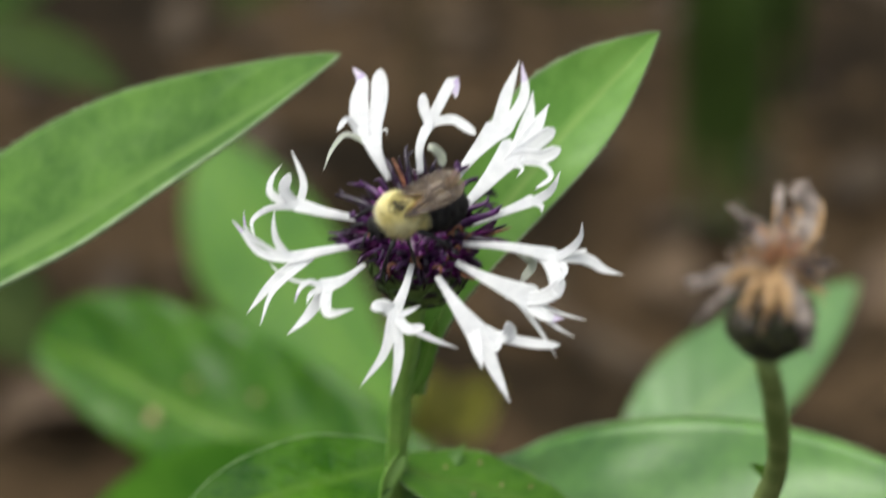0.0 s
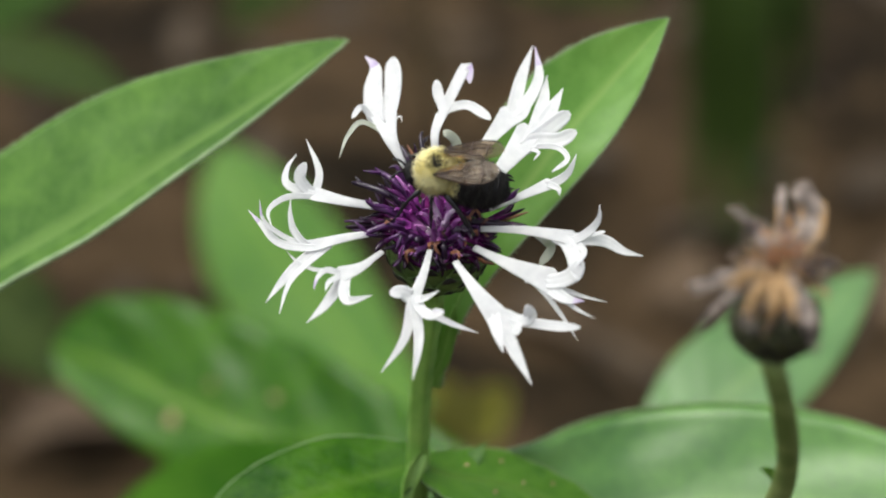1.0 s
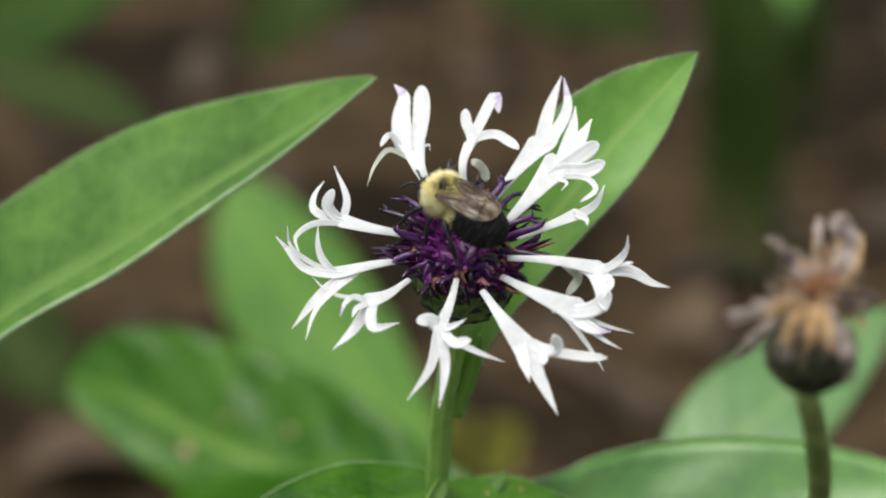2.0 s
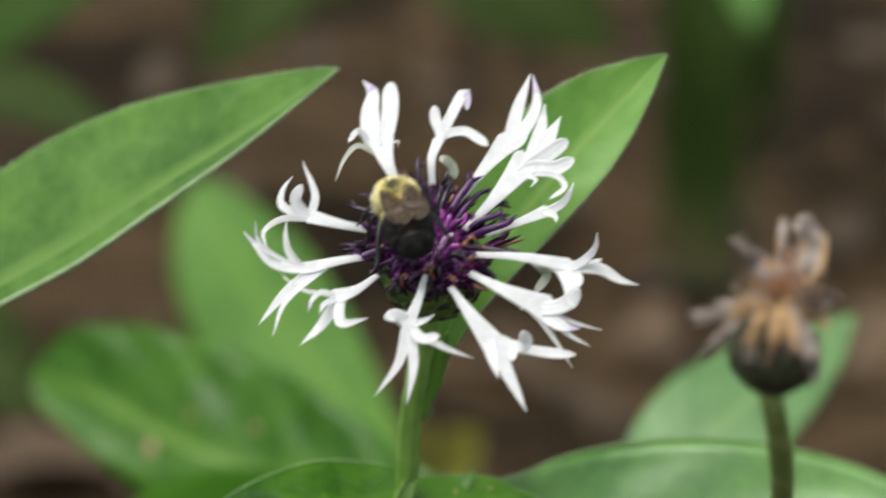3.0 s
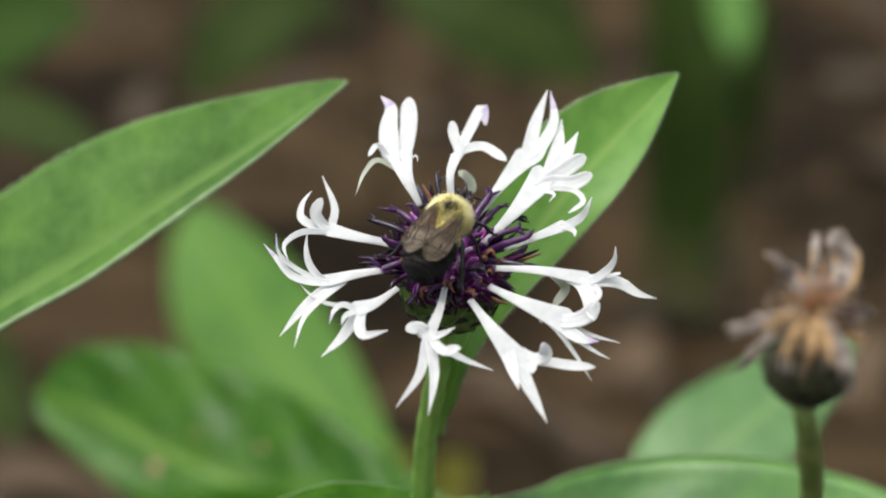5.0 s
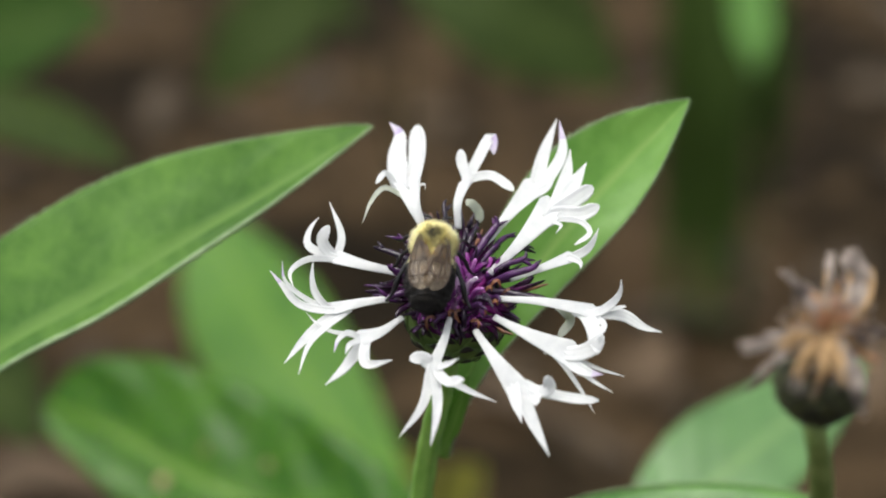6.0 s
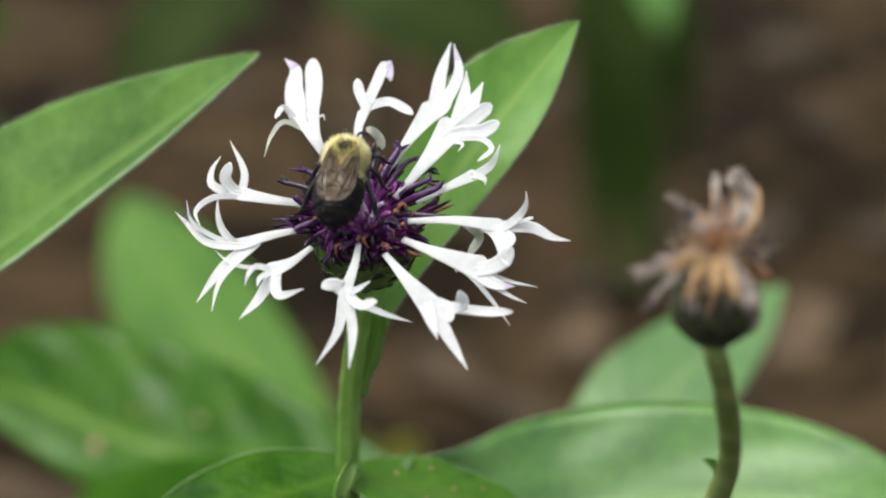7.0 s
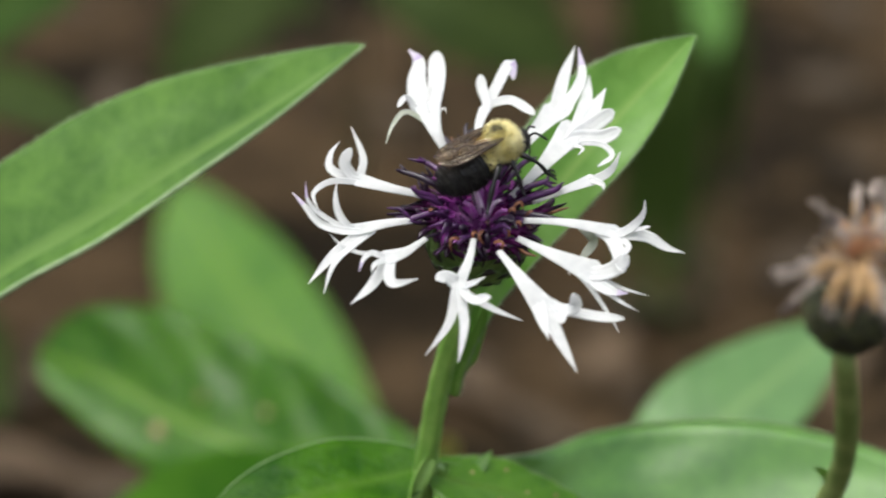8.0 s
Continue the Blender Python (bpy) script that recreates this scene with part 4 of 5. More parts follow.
# ---- the faded flower ----
dead_foot = foot((39.3, -59.0, -28.0))
dead = thing("faded_flower", dead_foot, "withered brown knapweed head on an olive stem", "flower")
stalk(dead, [local(dead_foot), (39.2, -46.1, 2.0), (40.6, -37.8, 16.9), (41.8, -31.0, 26.8), (40.2, -22.5, 39.3), (38.0, -16.0, 48.0)], 1.6, 1.32, STEM_DRY)
DRY_TAN = plain("withered_tan", (0.22, 0.125, 0.05), (0.66, 0.45, 0.23), 420, 0.8, 0.2)
DRY_GREY = plain("withered_grey", (0.055, 0.042, 0.036), (0.48, 0.41, 0.36), 420, 0.8, 0.2)
DRY_RUST = plain("withered_rust", (0.34, 0.13, 0.05), (0.58, 0.27, 0.12), 300, 0.8, 0.2)
DRY_DARK = plain("withered_dark", (0.03, 0.02, 0.016), (0.10, 0.07, 0.055), 300, 0.8)
DRY_BUD = plain("withered_bud", (0.016, 0.022, 0.007), (0.085, 0.095, 0.035), 420, 0.7)
build_bud(dead, (38.9, -9.2, 49.0), (0.12, 0.93, 0.30), 4.7, 7.8, (DRY_BUD, BRACT_EDGE), 8, 5, 0.6)


def strand(points, w, mat, name="withered_floret"):
    """A shrivelled floret: a twisted bundle of fibres, greyer towards its end."""
    rng = random.Random(int(abs(points[-1][0] * 31 + points[-1][1] * 57)))
    fibres = 1 if w < 0.7 else int(w / 0.22)
    bm = bmesh.new()
    for k in range(fibres):
        off = Vector((rng.uniform(-.5, .5), rng.uniform(-.5, .5), rng.uniform(-.4, .4))) * w * (0.0 if fibres == 1 else 0.5)
        far = Vector((rng.uniform(-.6, .6), rng.uniform(-.6, .6), rng.uniform(-.4, .4))) * w * (0.2 if fibres == 1 else 0.8)
        n = len(points) - 1
        p = [W(q) for q in curve([Vector(q) + off * min(1, j) + far * (j / n) ** 2 for j, q in enumerate(points)], 12)]
        wide = w if fibres == 1 else rng.uniform(0.2, 0.5)
        ribbon(bm, p, [wide / 1000 * (0.4 + 0.6 * math.sin(min(1, (i + 1) / 10) * math.pi / 1.25)) for i in range(13)], D((rng.uniform(-.6, .6), 0.3, 0.9)), 0.00016, rng.uniform(0.2, 0.9), 0,
               end_mat=1 if rng.random() < 0.75 else 0)
    part(name, bm, [mat, DRY_GREY], dead)


FLORETS = [
    ([(38.9, -6.2, 50.0), (39.4, -3.0, 46.8), (40.1, -0.1, 44.3), (40.5, 2.0, 43.0)], 1.3, DRY_GREY),
    ([(39.7, -6.2, 49.0), (41.5, -3.0, 46.8), (42.4, -0.6, 44.3), (42.0, 2.0, 43.0)], 1.5, DRY_GREY),
    ([(40.0, -6.2, 49.0), (43.1, -4.2, 46.8), (43.9, -1.2, 45.5), (42.3, 2.0, 44.3)], 1.3, DRY_GREY),
    ([(40.3, -6.0, 49.0), (43.1, -3.8, 48.0), (44.3, -1.7, 46.8), (44.2, 0.1, 45.5)], 0.8, DRY_TAN),
    ([(38.4, -6.0, 51.0), (37.1, -3.8, 50.0), (35.7, -1.7, 49.0), (34.4, 0.1, 48.0)], 1.3, DRY_GREY),
    ([(38.6, -6.0, 51.0), (37.7, -3.6, 50.0), (36.9, -1.4, 49.0)], 0.9, DRY_RUST),
    ([(38.0, -6.2, 52.0), (35.3, -6.7, 54.0), (32.2, -7.6, 55.0), (29.3, -8.3, 55.0)], 1.3, DRY_GREY),
    ([(37.7, -6.5, 53.0), (34.9, -7.1, 55.0), (32.7, -8.3, 56.0)], 1.4, DRY_TAN),
    ([(37.5, -6.8, 53.0), (34.6, -8.3, 55.0), (32.1, -9.7, 56.0), (30.3, -11.7, 56.0)], 1.4, DRY_GREY),
    ([(38.1, -6.5, 53.0), (36.3, -8.2, 56.0), (35.2, -9.9, 57.0), (34.6, -12.2, 57.0)], 1.7, DRY_TAN),
    ([(38.4, -6.5, 53.0), (37.7, -8.4, 57.0), (37.2, -10.7, 58.0), (36.6, -13.4, 57.0)], 1.3, DRY_TAN),
    ([(38.8, -6.5, 53.0), (39.1, -8.6, 57.0), (39.2, -11.6, 58.0)], 1.6, DRY_TAN),
    ([(39.4, -6.8, 53.0), (40.4, -9.3, 56.0), (40.9, -12.3, 57.0), (41.8, -14.7, 56.0)], 1.2, DRY_GREY),
    ([(39.2, -6.6, 53.0), (40.8, -8.6, 56.0), (41.9, -12.4, 56.5)], 1.1, DRY_GREY),
    ([(39.7, -6.0, 51.0), (42.4, -5.7, 51.0), (45.0, -6.2, 51.0)], 1.2, DRY_DARK),
    ([(39.7, -6.5, 51.0), (42.1, -7.2, 53.0), (43.3, -8.0, 53.0)], 1.1, DRY_DARK),
    ([(39.0, -6.0, 51.0), (39.4, -4.4, 51.0), (40.2, -3.3, 50.0)], 1.3, DRY_RUST),
]
for number, (line, wide, skin) in enumerate(FLORETS):
    strand(line, wide, skin)
    # thinner, broken ones beside it
    loose = random.Random(number + 60)
    for k in range(3):
        shift = Vector((loose.uniform(-1.1, 1.1), loose.uniform(-1.1, 1.1), loose.uniform(-1.5, 0.6)))
        short = loose.uniform(0.55, 0.95)
        start = Vector(line[0])
        strand([start + (Vector(q) - start) * short + shift * (m / (len(line) - 1)) for m, q in enumerate(line)], loose.uniform(0.3, 0.9), loose.choice((skin, DRY_TAN, DRY_GREY)))


def dry_tuft():
    """The matted middle, rusty at its heart and tan outside."""
    rng = random.Random(21)
    for i in range(300):
        a, lean = rng.uniform(0, math.tau), rng.uniform(0.1, 1.75)
        ax = Vector((0.05, 0.62, 0.78)).normalized()
        s = ax.orthogonal().normalized()
        way = ax * math.cos(lean) + (s * math.cos(a) + ax.cross(s) * math.sin(a)) * math.sin(lean)
        c = Vector((39.1, -6.9, 50.0))
        e = c + way * (1.8 + 4.6 * rng.random() ** 1.3) * (0.75 if lean < 0.8 else 1.0)
        m = (c + e) / 2 + Vector((rng.uniform(-.7, .7), rng.uniform(-.7, .7), rng.uniform(-.7, .7)))
        strand([c, m, e], rng.uniform(0.16, 0.4), rng.choice((DRY_RUST, DRY_RUST, DRY_TAN) if lean < 0.85 else (DRY_TAN, DRY_TAN, DRY_GREY, DRY_TAN, DRY_RUST)), "withered_bristle")


dry_tuft()
leaf(dead, [(42.3, -33.8, 21.9), (40.7, -31.9, 24.4), (38.9, -30.4, 26.8)], 0.9, (0, 0.5, 0.9), (LEAF, STEM), n=12, cols=6, rib=0.2, ripple=0)

# ---- dry leaves on the soil ----
DRY_LEAF = plain("dry_leaf_tan", (0.055, 0.035, 0.017), (0.115, 0.076, 0.040), 40, 0.85)


def dry_leaf(at, size, turn, seed):
    """A curled brown leaf that lies on the ground."""
    rng = random.Random(seed)
    root = W(at)
    root.z = ground_height(root.x, root.y)
    t = thing("dry_leaf", root, "curled tan dead leaf lying on the soil", "leaf", "dead leaves on the soil")
    bm = bmesh.new()
    n, c, s0 = 14, math.cos(turn), math.sin(turn)
    path = [root + Vector((c * size * (u - 0.5), s0 * size * (u - 0.5), size * (0.10 + 0.10 * math.sin(u * 5 + seed)))) for u in (k / n for k in range(n + 1))]
    ribbon(bm, path, [size * 0.5 * max(0.04, math.sin(math.pi * (k + 0.3) / (n + 0.6))) for k in range(n + 1)], Vector((rng.uniform(-.3, .3), rng.uniform(-.3, .3), 1)), 0.0006, 0.3, 0, 7)
    part("blade", bm, DRY_LEAF, t)
    bm = bmesh.new()
    tube(bm, path, [size * 0.012 * (1 - 0.7 * k / n) for k in range(n + 1)], 6)
    part("midrib", bm, DRY_LEAF, t)


for number, (spot, wide, way) in enumerate((((-149.0, -97.1, -643.7), 0.075, 0.4), ((-167.7, -84.3, -671.1), 0.05, 2.0), ((100.3, -20.0, -808.9), 0.06, 0.2), ((84.1, -41.1, -763.7), 0.06, 1.2),
                                            ((179.0, -47.8, -749.4), 0.06, 0.9), ((27.2, -58.5, -726.4), 0.05, 2.8))):
    dry_leaf(spot, wide, way, number)

# ---- plants far behind ----
def backdrop_plant(at, leaves, name, label):
    root = foot(at)
    t = thing(name, root, label, "plant", "plants behind the flower")
    for pts, half, face, mat in leaves:
        a = local(root)
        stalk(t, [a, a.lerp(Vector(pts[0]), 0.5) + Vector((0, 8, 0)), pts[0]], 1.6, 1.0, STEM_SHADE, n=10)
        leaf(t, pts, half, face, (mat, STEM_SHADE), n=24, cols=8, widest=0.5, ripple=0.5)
    return t


# these weeds and straps look shaded through their darkened leaf and stalk colours
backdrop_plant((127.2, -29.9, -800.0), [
    ([(110.0, -27.0, -780.0), (114.0, 4.1, -780.0), (117.8, 70.5, -760.0), (112.9, 136.0, -760.0), (110.5, 179.6, -760.0)], 13, (0, 0.1, 1), LEAF_STRAP_SHADE),
    ([(137.3, 22.4, -780.0), (137.2, 82.6, -760.0), (132.3, 136.0, -760.0), (134.8, 179.6, -760.0)], 9, (0.2, 0.1, 1), LEAF_STRAP_SHADE),
    ([(96.0, -22.0, -790.0), (99.2, 12.7, -790.0), (102.7, 84.2, -780.0), (100.2, 133.5, -780.0), (92.8, 182.9, -780.0)], 11, (0.2, 0.1, 1), LEAF_STRAP_SHADE),
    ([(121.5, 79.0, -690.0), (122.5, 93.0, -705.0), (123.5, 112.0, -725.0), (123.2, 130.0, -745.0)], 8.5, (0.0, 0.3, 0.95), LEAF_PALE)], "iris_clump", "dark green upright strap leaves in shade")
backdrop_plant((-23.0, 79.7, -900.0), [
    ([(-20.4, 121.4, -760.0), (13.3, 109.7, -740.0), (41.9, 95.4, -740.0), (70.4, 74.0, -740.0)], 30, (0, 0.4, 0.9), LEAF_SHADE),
    ([(-41.2, 105.8, -800.0), (-61.3, 115.9, -800.0), (-88.2, 94.9, -790.0), (-108.1, 70.0, -790.0)], 22, (0, 0.4, 0.9), LEAF_SHADE)], "leafy_weed", "broad leaves in shade-darkened green spreading over soil")
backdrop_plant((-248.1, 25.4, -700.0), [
    ([(-196.7, 52.9, -520.0), (-162.6, 70.1, -500.0), (-133.5, 75.5, -480.0), (-107.0, 78.1, -470.0)], 26, (0, 0.4, 0.9), LEAF_HALF_SHADE),
    ([(-150.4, 50.3, -400.0), (-125.1, 43.1, -370.0), (-101.4, 34.9, -340.0), (-80.1, 26.4, -310.0)], 9, (0, 0.4, 0.9), LEAF_SHADE)], "leafy_weed", "broad leaves in shade-darkened mid-green spreading over soil")
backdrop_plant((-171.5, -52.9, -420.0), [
    ([(-166.9, -19.2, -400.0), (-141.8, -21.8, -380.0), (-124.3, -32.3, -370.0), (-110.3, -48.6, -360.0)], 16, (0, 0.5, 0.9), LEAF_SHADE)], "leafy_weed", "leaf in shade-darkened dull green spreading over soil")
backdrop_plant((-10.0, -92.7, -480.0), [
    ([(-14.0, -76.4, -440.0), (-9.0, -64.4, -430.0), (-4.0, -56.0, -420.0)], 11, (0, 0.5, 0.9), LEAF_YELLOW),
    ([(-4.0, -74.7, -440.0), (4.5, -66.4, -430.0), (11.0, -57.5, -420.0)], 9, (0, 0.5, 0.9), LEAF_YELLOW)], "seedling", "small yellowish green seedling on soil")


# ---- the bumblebee ----
MM = 0.00083
# Its own frame: x ahead, y to its left, z up, millimetres; the origin is the middle of the thorax.
def ball(bm, at, size, mat=0, nu=20, nv=14, turn=0.0):
    rings = []
    rot = Matrix.Rotation(radians(turn), 3, "Y")
    for j in range(1, nv):
        th = math.pi * j / nv
        rings.append([bm.verts.new((Vector(at) + rot @ Vector((size[0] * math.cos(th), size[1] * math.sin(th) * math.cos(k * math.tau / nu), size[2] * math.sin(th) * math.sin(k * math.tau / nu)))) * MM) for k in range(nu)])
    ends = [bm.verts.new((Vector(at) + rot @ Vector((sg * size[0], 0, 0))) * MM) for sg in (1, -1)]
    for r, q in zip(rings, rings[1:]):
        for k in range(nu):
            bm.faces.new((r[k], q[k], q[(k + 1) % nu], r[(k + 1) % nu])).material_index = mat
    for k in range(nu):
        bm.faces.new((ends[0], rings[0][k], rings[0][(k + 1) % nu])).material_index = mat
        bm.faces.new((ends[1], rings[-1][(k + 1) % nu], rings[-1][k])).material_index = mat


def pile(bm, at, size, count, length, rng, keep, pick, turn=0.0, w=0.085):
    """Short hairs all over a rounded body; keep says where they grow, pick gives their colour slot."""
    rot = Matrix.Rotation(radians(turn), 3, "Y")
    for i in range(count):
        z = 1 - 2 * (i + 0.5) / count
        a = i * 2.39996
        u = Vector((z, math.sqrt(1 - z * z) * math.cos(a), math.sqrt(1 - z * z) * math.sin(a)))
        if not keep(u):
            continue
        p = Vector(at) + rot @ Vector((u.x * size[0], u.y * size[1], u.z * size[2]))
        nrm = rot @ Vector((u.x / size[0], u.y / size[1], u.z / size[2])).normalized()
        nrm = (nrm + Vector((rng.uniform(-.6, .6) - 0.25, rng.uniform(-.6, .6), rng.uniform(-.6, .6)))).normalized()
        s = nrm.orthogonal().normalized()
        s = Matrix.Rotation(rng.uniform(0, 6.28), 3, nrm) @ s
        ln = length * rng.uniform(0.6, 1.2) * (1 + 0.45 * noise.noise(u * 3.5))
        vs = [bm.verts.new(q * MM) for q in (p + s * w, p - s * w * 0.5 + nrm.cross(s) * w, p - s * w * 0.5 - nrm.cross(s) * w, p + nrm * ln)]
        m = pick(u)
        for tri in ((0, 1, 3), (1, 2, 3), (2, 0, 3)):
            bm.faces.new([vs[k] for k in tri]).material_index = m


bee = thing("bumblebee", (0, 0, 0), "bumblebee with yellow furry thorax and black abdomen, on flower", "bee")


ABDO, ABDO_SIZE = (-5.7, 0, -1.7), (5.3, 3.45, 3.05)


def build_bee():
    rng = random.Random(5)
    bm = bmesh.new()
    ball(bm, (0, 0, 0), (2.6, 2.9, 2.45))
    thorax = part("thorax", bm, YELLOW, bee, "pale yellow furry thorax with a dark bald spot")
    bm = bmesh.new()
    def tint(u):
        """Black in the bald middle and underneath, olive in a ragged ring, yellow elsewhere."""
        d = ((u.x + 0.05) ** 2 + u.y ** 2) * (1 + 0.5 * noise.noise(u * 4)) if u.z > 0 else 9
        if u.z < -0.5 or rng.random() < (0.8 if d < 0.05 else 0.35 if d < 0.12 else 0):
            return 1
        return 2 if rng.random() < (0.6 if d < 0.26 else 0.04) else 0
    pile(bm, (0, 0, 0), (2.6, 2.9, 2.45), 8500, 1.15, rng, lambda u: True, tint, 0.0, 0.062)
    part("fur", bm, [YELLOW, BLACK_PILE, OLIVE_PILE], thorax)
    bm = bmesh.new()
    ball(bm, (-0.1, 0, 2.3), (0.5, 0.55, 0.25))
    part("bald_spot", bm, BLACK, thorax)
    # abdomen in six overlapping rings, bent down
    bm = bmesh.new()
    ball(bm, ABDO, ABDO_SIZE, 0, 24, 18, -16)
    abdomen = part("abdomen", bm, BLACK, bee, "glossy black banded abdomen")
    bm = bmesh.new()
    pile(bm, ABDO, ABDO_SIZE, 7500, 0.7, rng, lambda u: u.x > 0.5 or abs((u.x * 3.3) % 1 - 0.5) < 0.3 or rng.random() < 0.35, lambda u: 1 if u.x > 0.42 + rng.uniform(-0.08, 0.08) and rng.random() < 0.85 else (2 if abs((u.x * 3.3) % 1 - 0.5) < 0.13 else 0), -16)
    part("fur", bm, [BLACK_PILE, YELLOW, BROWN_PILE], abdomen)
    rot = Matrix.Rotation(radians(-16), 3, "Y")
    for k in range(5):
        bm = bmesh.new()
        cx = 0.55 - 0.30 * k
        r = math.sqrt(1 - cx * cx)
        path = [Vector(ABDO) * MM + rot @ Vector((ABDO_SIZE[0] * (cx + d), 0, 0)) * MM for d in (0.05, 0.0, -0.05)]
        tube(bm, path, [ABDO_SIZE[1] * r * k * MM for k in (0.97, 1.01, 0.95)], 24, 0, 0.93, (0, 1, 0))
        part("band", bm, BLACK, abdomen)
    bm = bmesh.new()
    ball(bm, (3.4, 0, -1.2), (1.1, 1.7, 1.6), 0, 16, 12, 25)
    head = part("head", bm, BLACK_PILE, bee)
    bm = bmesh.new()
    pile(bm, (3.4, 0, -1.2), (1.1, 1.7, 1.6), 700, 0.4, rng, lambda u: True, lambda u: 0, 25)
    part("fur", bm, [BLACK_PILE, YELLOW], head)
    for sg in (1, -1):
        bm = bmesh.new()
        ball(bm, (3.5, 1.4 * sg, -1.1), (0.65, 0.4, 1.0), 0, 12, 10)
        part("eye", bm, BLACK, head)
        bm = bmesh.new()
        tube(bm, [Vector(q) * MM for q in curve([(4.5, 0.5 * sg, -0.8), (5.4, 0.9 * sg, -0.2), (6.3, 1.6 * sg, -0.9), (6.9, 2.0 * sg, -1.6)], 10)], [0.00016] * 11, 6)
        part("antenna", bm, BLACK, head)
    bm = bmesh.new()
    tube(bm, [Vector(q) * MM for q in curve([(4.2, 0, -2.2), (4.6, 0, -3.4), (4.4, 0, -4.6)], 8)], [0.00025 - 0.00002 * i for i in range(9)], 6)
    part("proboscis", bm, BLACK, head)
    # legs: thigh, shin, foot in one bent limb
    for sg in (1, -1):
        for x, reach, back in ((1.4, 4.3, 3.2), (0.0, 4.7, -0.2), (-1.5, 4.7, -4.2)):
            bm = bmesh.new()
            pts = [(x, 1.4 * sg, -1.8), (x + back * 0.25, 3.2 * sg, -1.6), (x + back * 0.7, reach * sg, -3.0), (x + back * 1.05, (reach + 0.8) * sg, -5.2), (x + back * 1.3, (reach + 1.7) * sg, -6.2)]
            path = [Vector(q) * MM for q in curve(pts, 16)]
            fat = 1.35 if x < -1 else 1.0
            tube(bm, path, [MM * fat * (0.34 + 0.2 * math.sin(i / 16 * math.pi * 2.2) ** 2) * (1 - 0.55 * i / 16) for i in range(17)], 8)
            leg = part("leg", bm, BLACK, bee)
            bm = bmesh.new()
            for i in range(4, 60):
                p = path[min(15, 2 + i // 5)]
                d = Vector((rng.uniform(-1, 1), rng.uniform(-1, 1), rng.uniform(-1, 1))).normalized()
                s = d.orthogonal() * 0.00003
                vs = [bm.verts.new(q) for q in (p + s, p - s, p + d.cross(s), p + d * rng.uniform(0.0004, 0.0007))]
                for tri in ((0, 1, 3), (1, 2, 3), (2, 0, 3)):
                    bm.faces.new([vs[k] for k in tri])
            part("leg_hair", bm, BLACK_PILE, leg)


WINGS = []


def wing(sg, hinge, length, width, name, label):
    """A wing that points backwards from its hinge, as film with veins; keyed round the hinge."""
    root = new(name)
    root.parent = bee
    root.location = Vector(hinge) * MM
    n, bm = 16, bmesh.new()
    rows = []
    for i in range(n + 1):
        v = i / n
        x = -length * v
        prof = (0.12 + 0.88 * min(1, v / 0.62) ** 0.8) * (1 if v < 0.62 else math.sqrt(max(0.02, 1 - ((v - 0.62) / 0.40) ** 2.4)))
        if v > 0.9:
            prof *= math.sqrt(max(0.02, 1 - ((v - 0.9) / 0.1) ** 2))
        w = width * max(0.08, prof)
        rows.append([(x, sg * (-0.5 * w + w * k / 5), 0.25 * math.sin(v * 3) + 0.06 * math.sin(k * 2.4 + v * 9)) for k in range(6)])
    for dz in (0.02, -0.02):
        g = [[bm.verts.new(Vector((q[0], q[1], q[2] + dz)) * MM) for q in r] for r in rows]
        for a, b in zip(g, g[1:]):
            for k in range(5):
                bm.faces.new((a[k], a[k + 1], b[k + 1], b[k]))
    film_ob = part("wing_film", bm, WING, None, label)
    film_ob.parent = root
    bm = bmesh.new()
    lines = [[rows[i][5] for i in range(0, n)], [rows[i][4] for i in range(0, n - 2)], [rows[i][min(5, 2 + i // 8)] for i in range(0, n - 1)], [rows[i][max(0, 3 - i // 4)] for i in range(0, n - 2)], [rows[8][k] for k in range(1, 6)], [rows[12][k] for k in range(1, 6)]]
    for ln in lines:
        tube(bm, [Vector((q[0], q[1], q[2] + 0.03)) * MM for q in ln], [0.00009] * len(ln), 5)
    vein_ob = part("wing_vein", bm, VEIN, None)
    vein_ob.parent = root
    WINGS.append((root, sg, hinge))
    return root


build_bee()
for side_sign in (1, -1):
    wing(side_sign, (-0.2, 1.9 * side_sign, 2.3), 10.6, 3.9, "forewing", "smoky brown translucent wing")
    wing(side_sign, (-0.9, 1.85 * side_sign, 2.0), 8.0, 3.3, "hindwing", "smoky brown translucent wing")


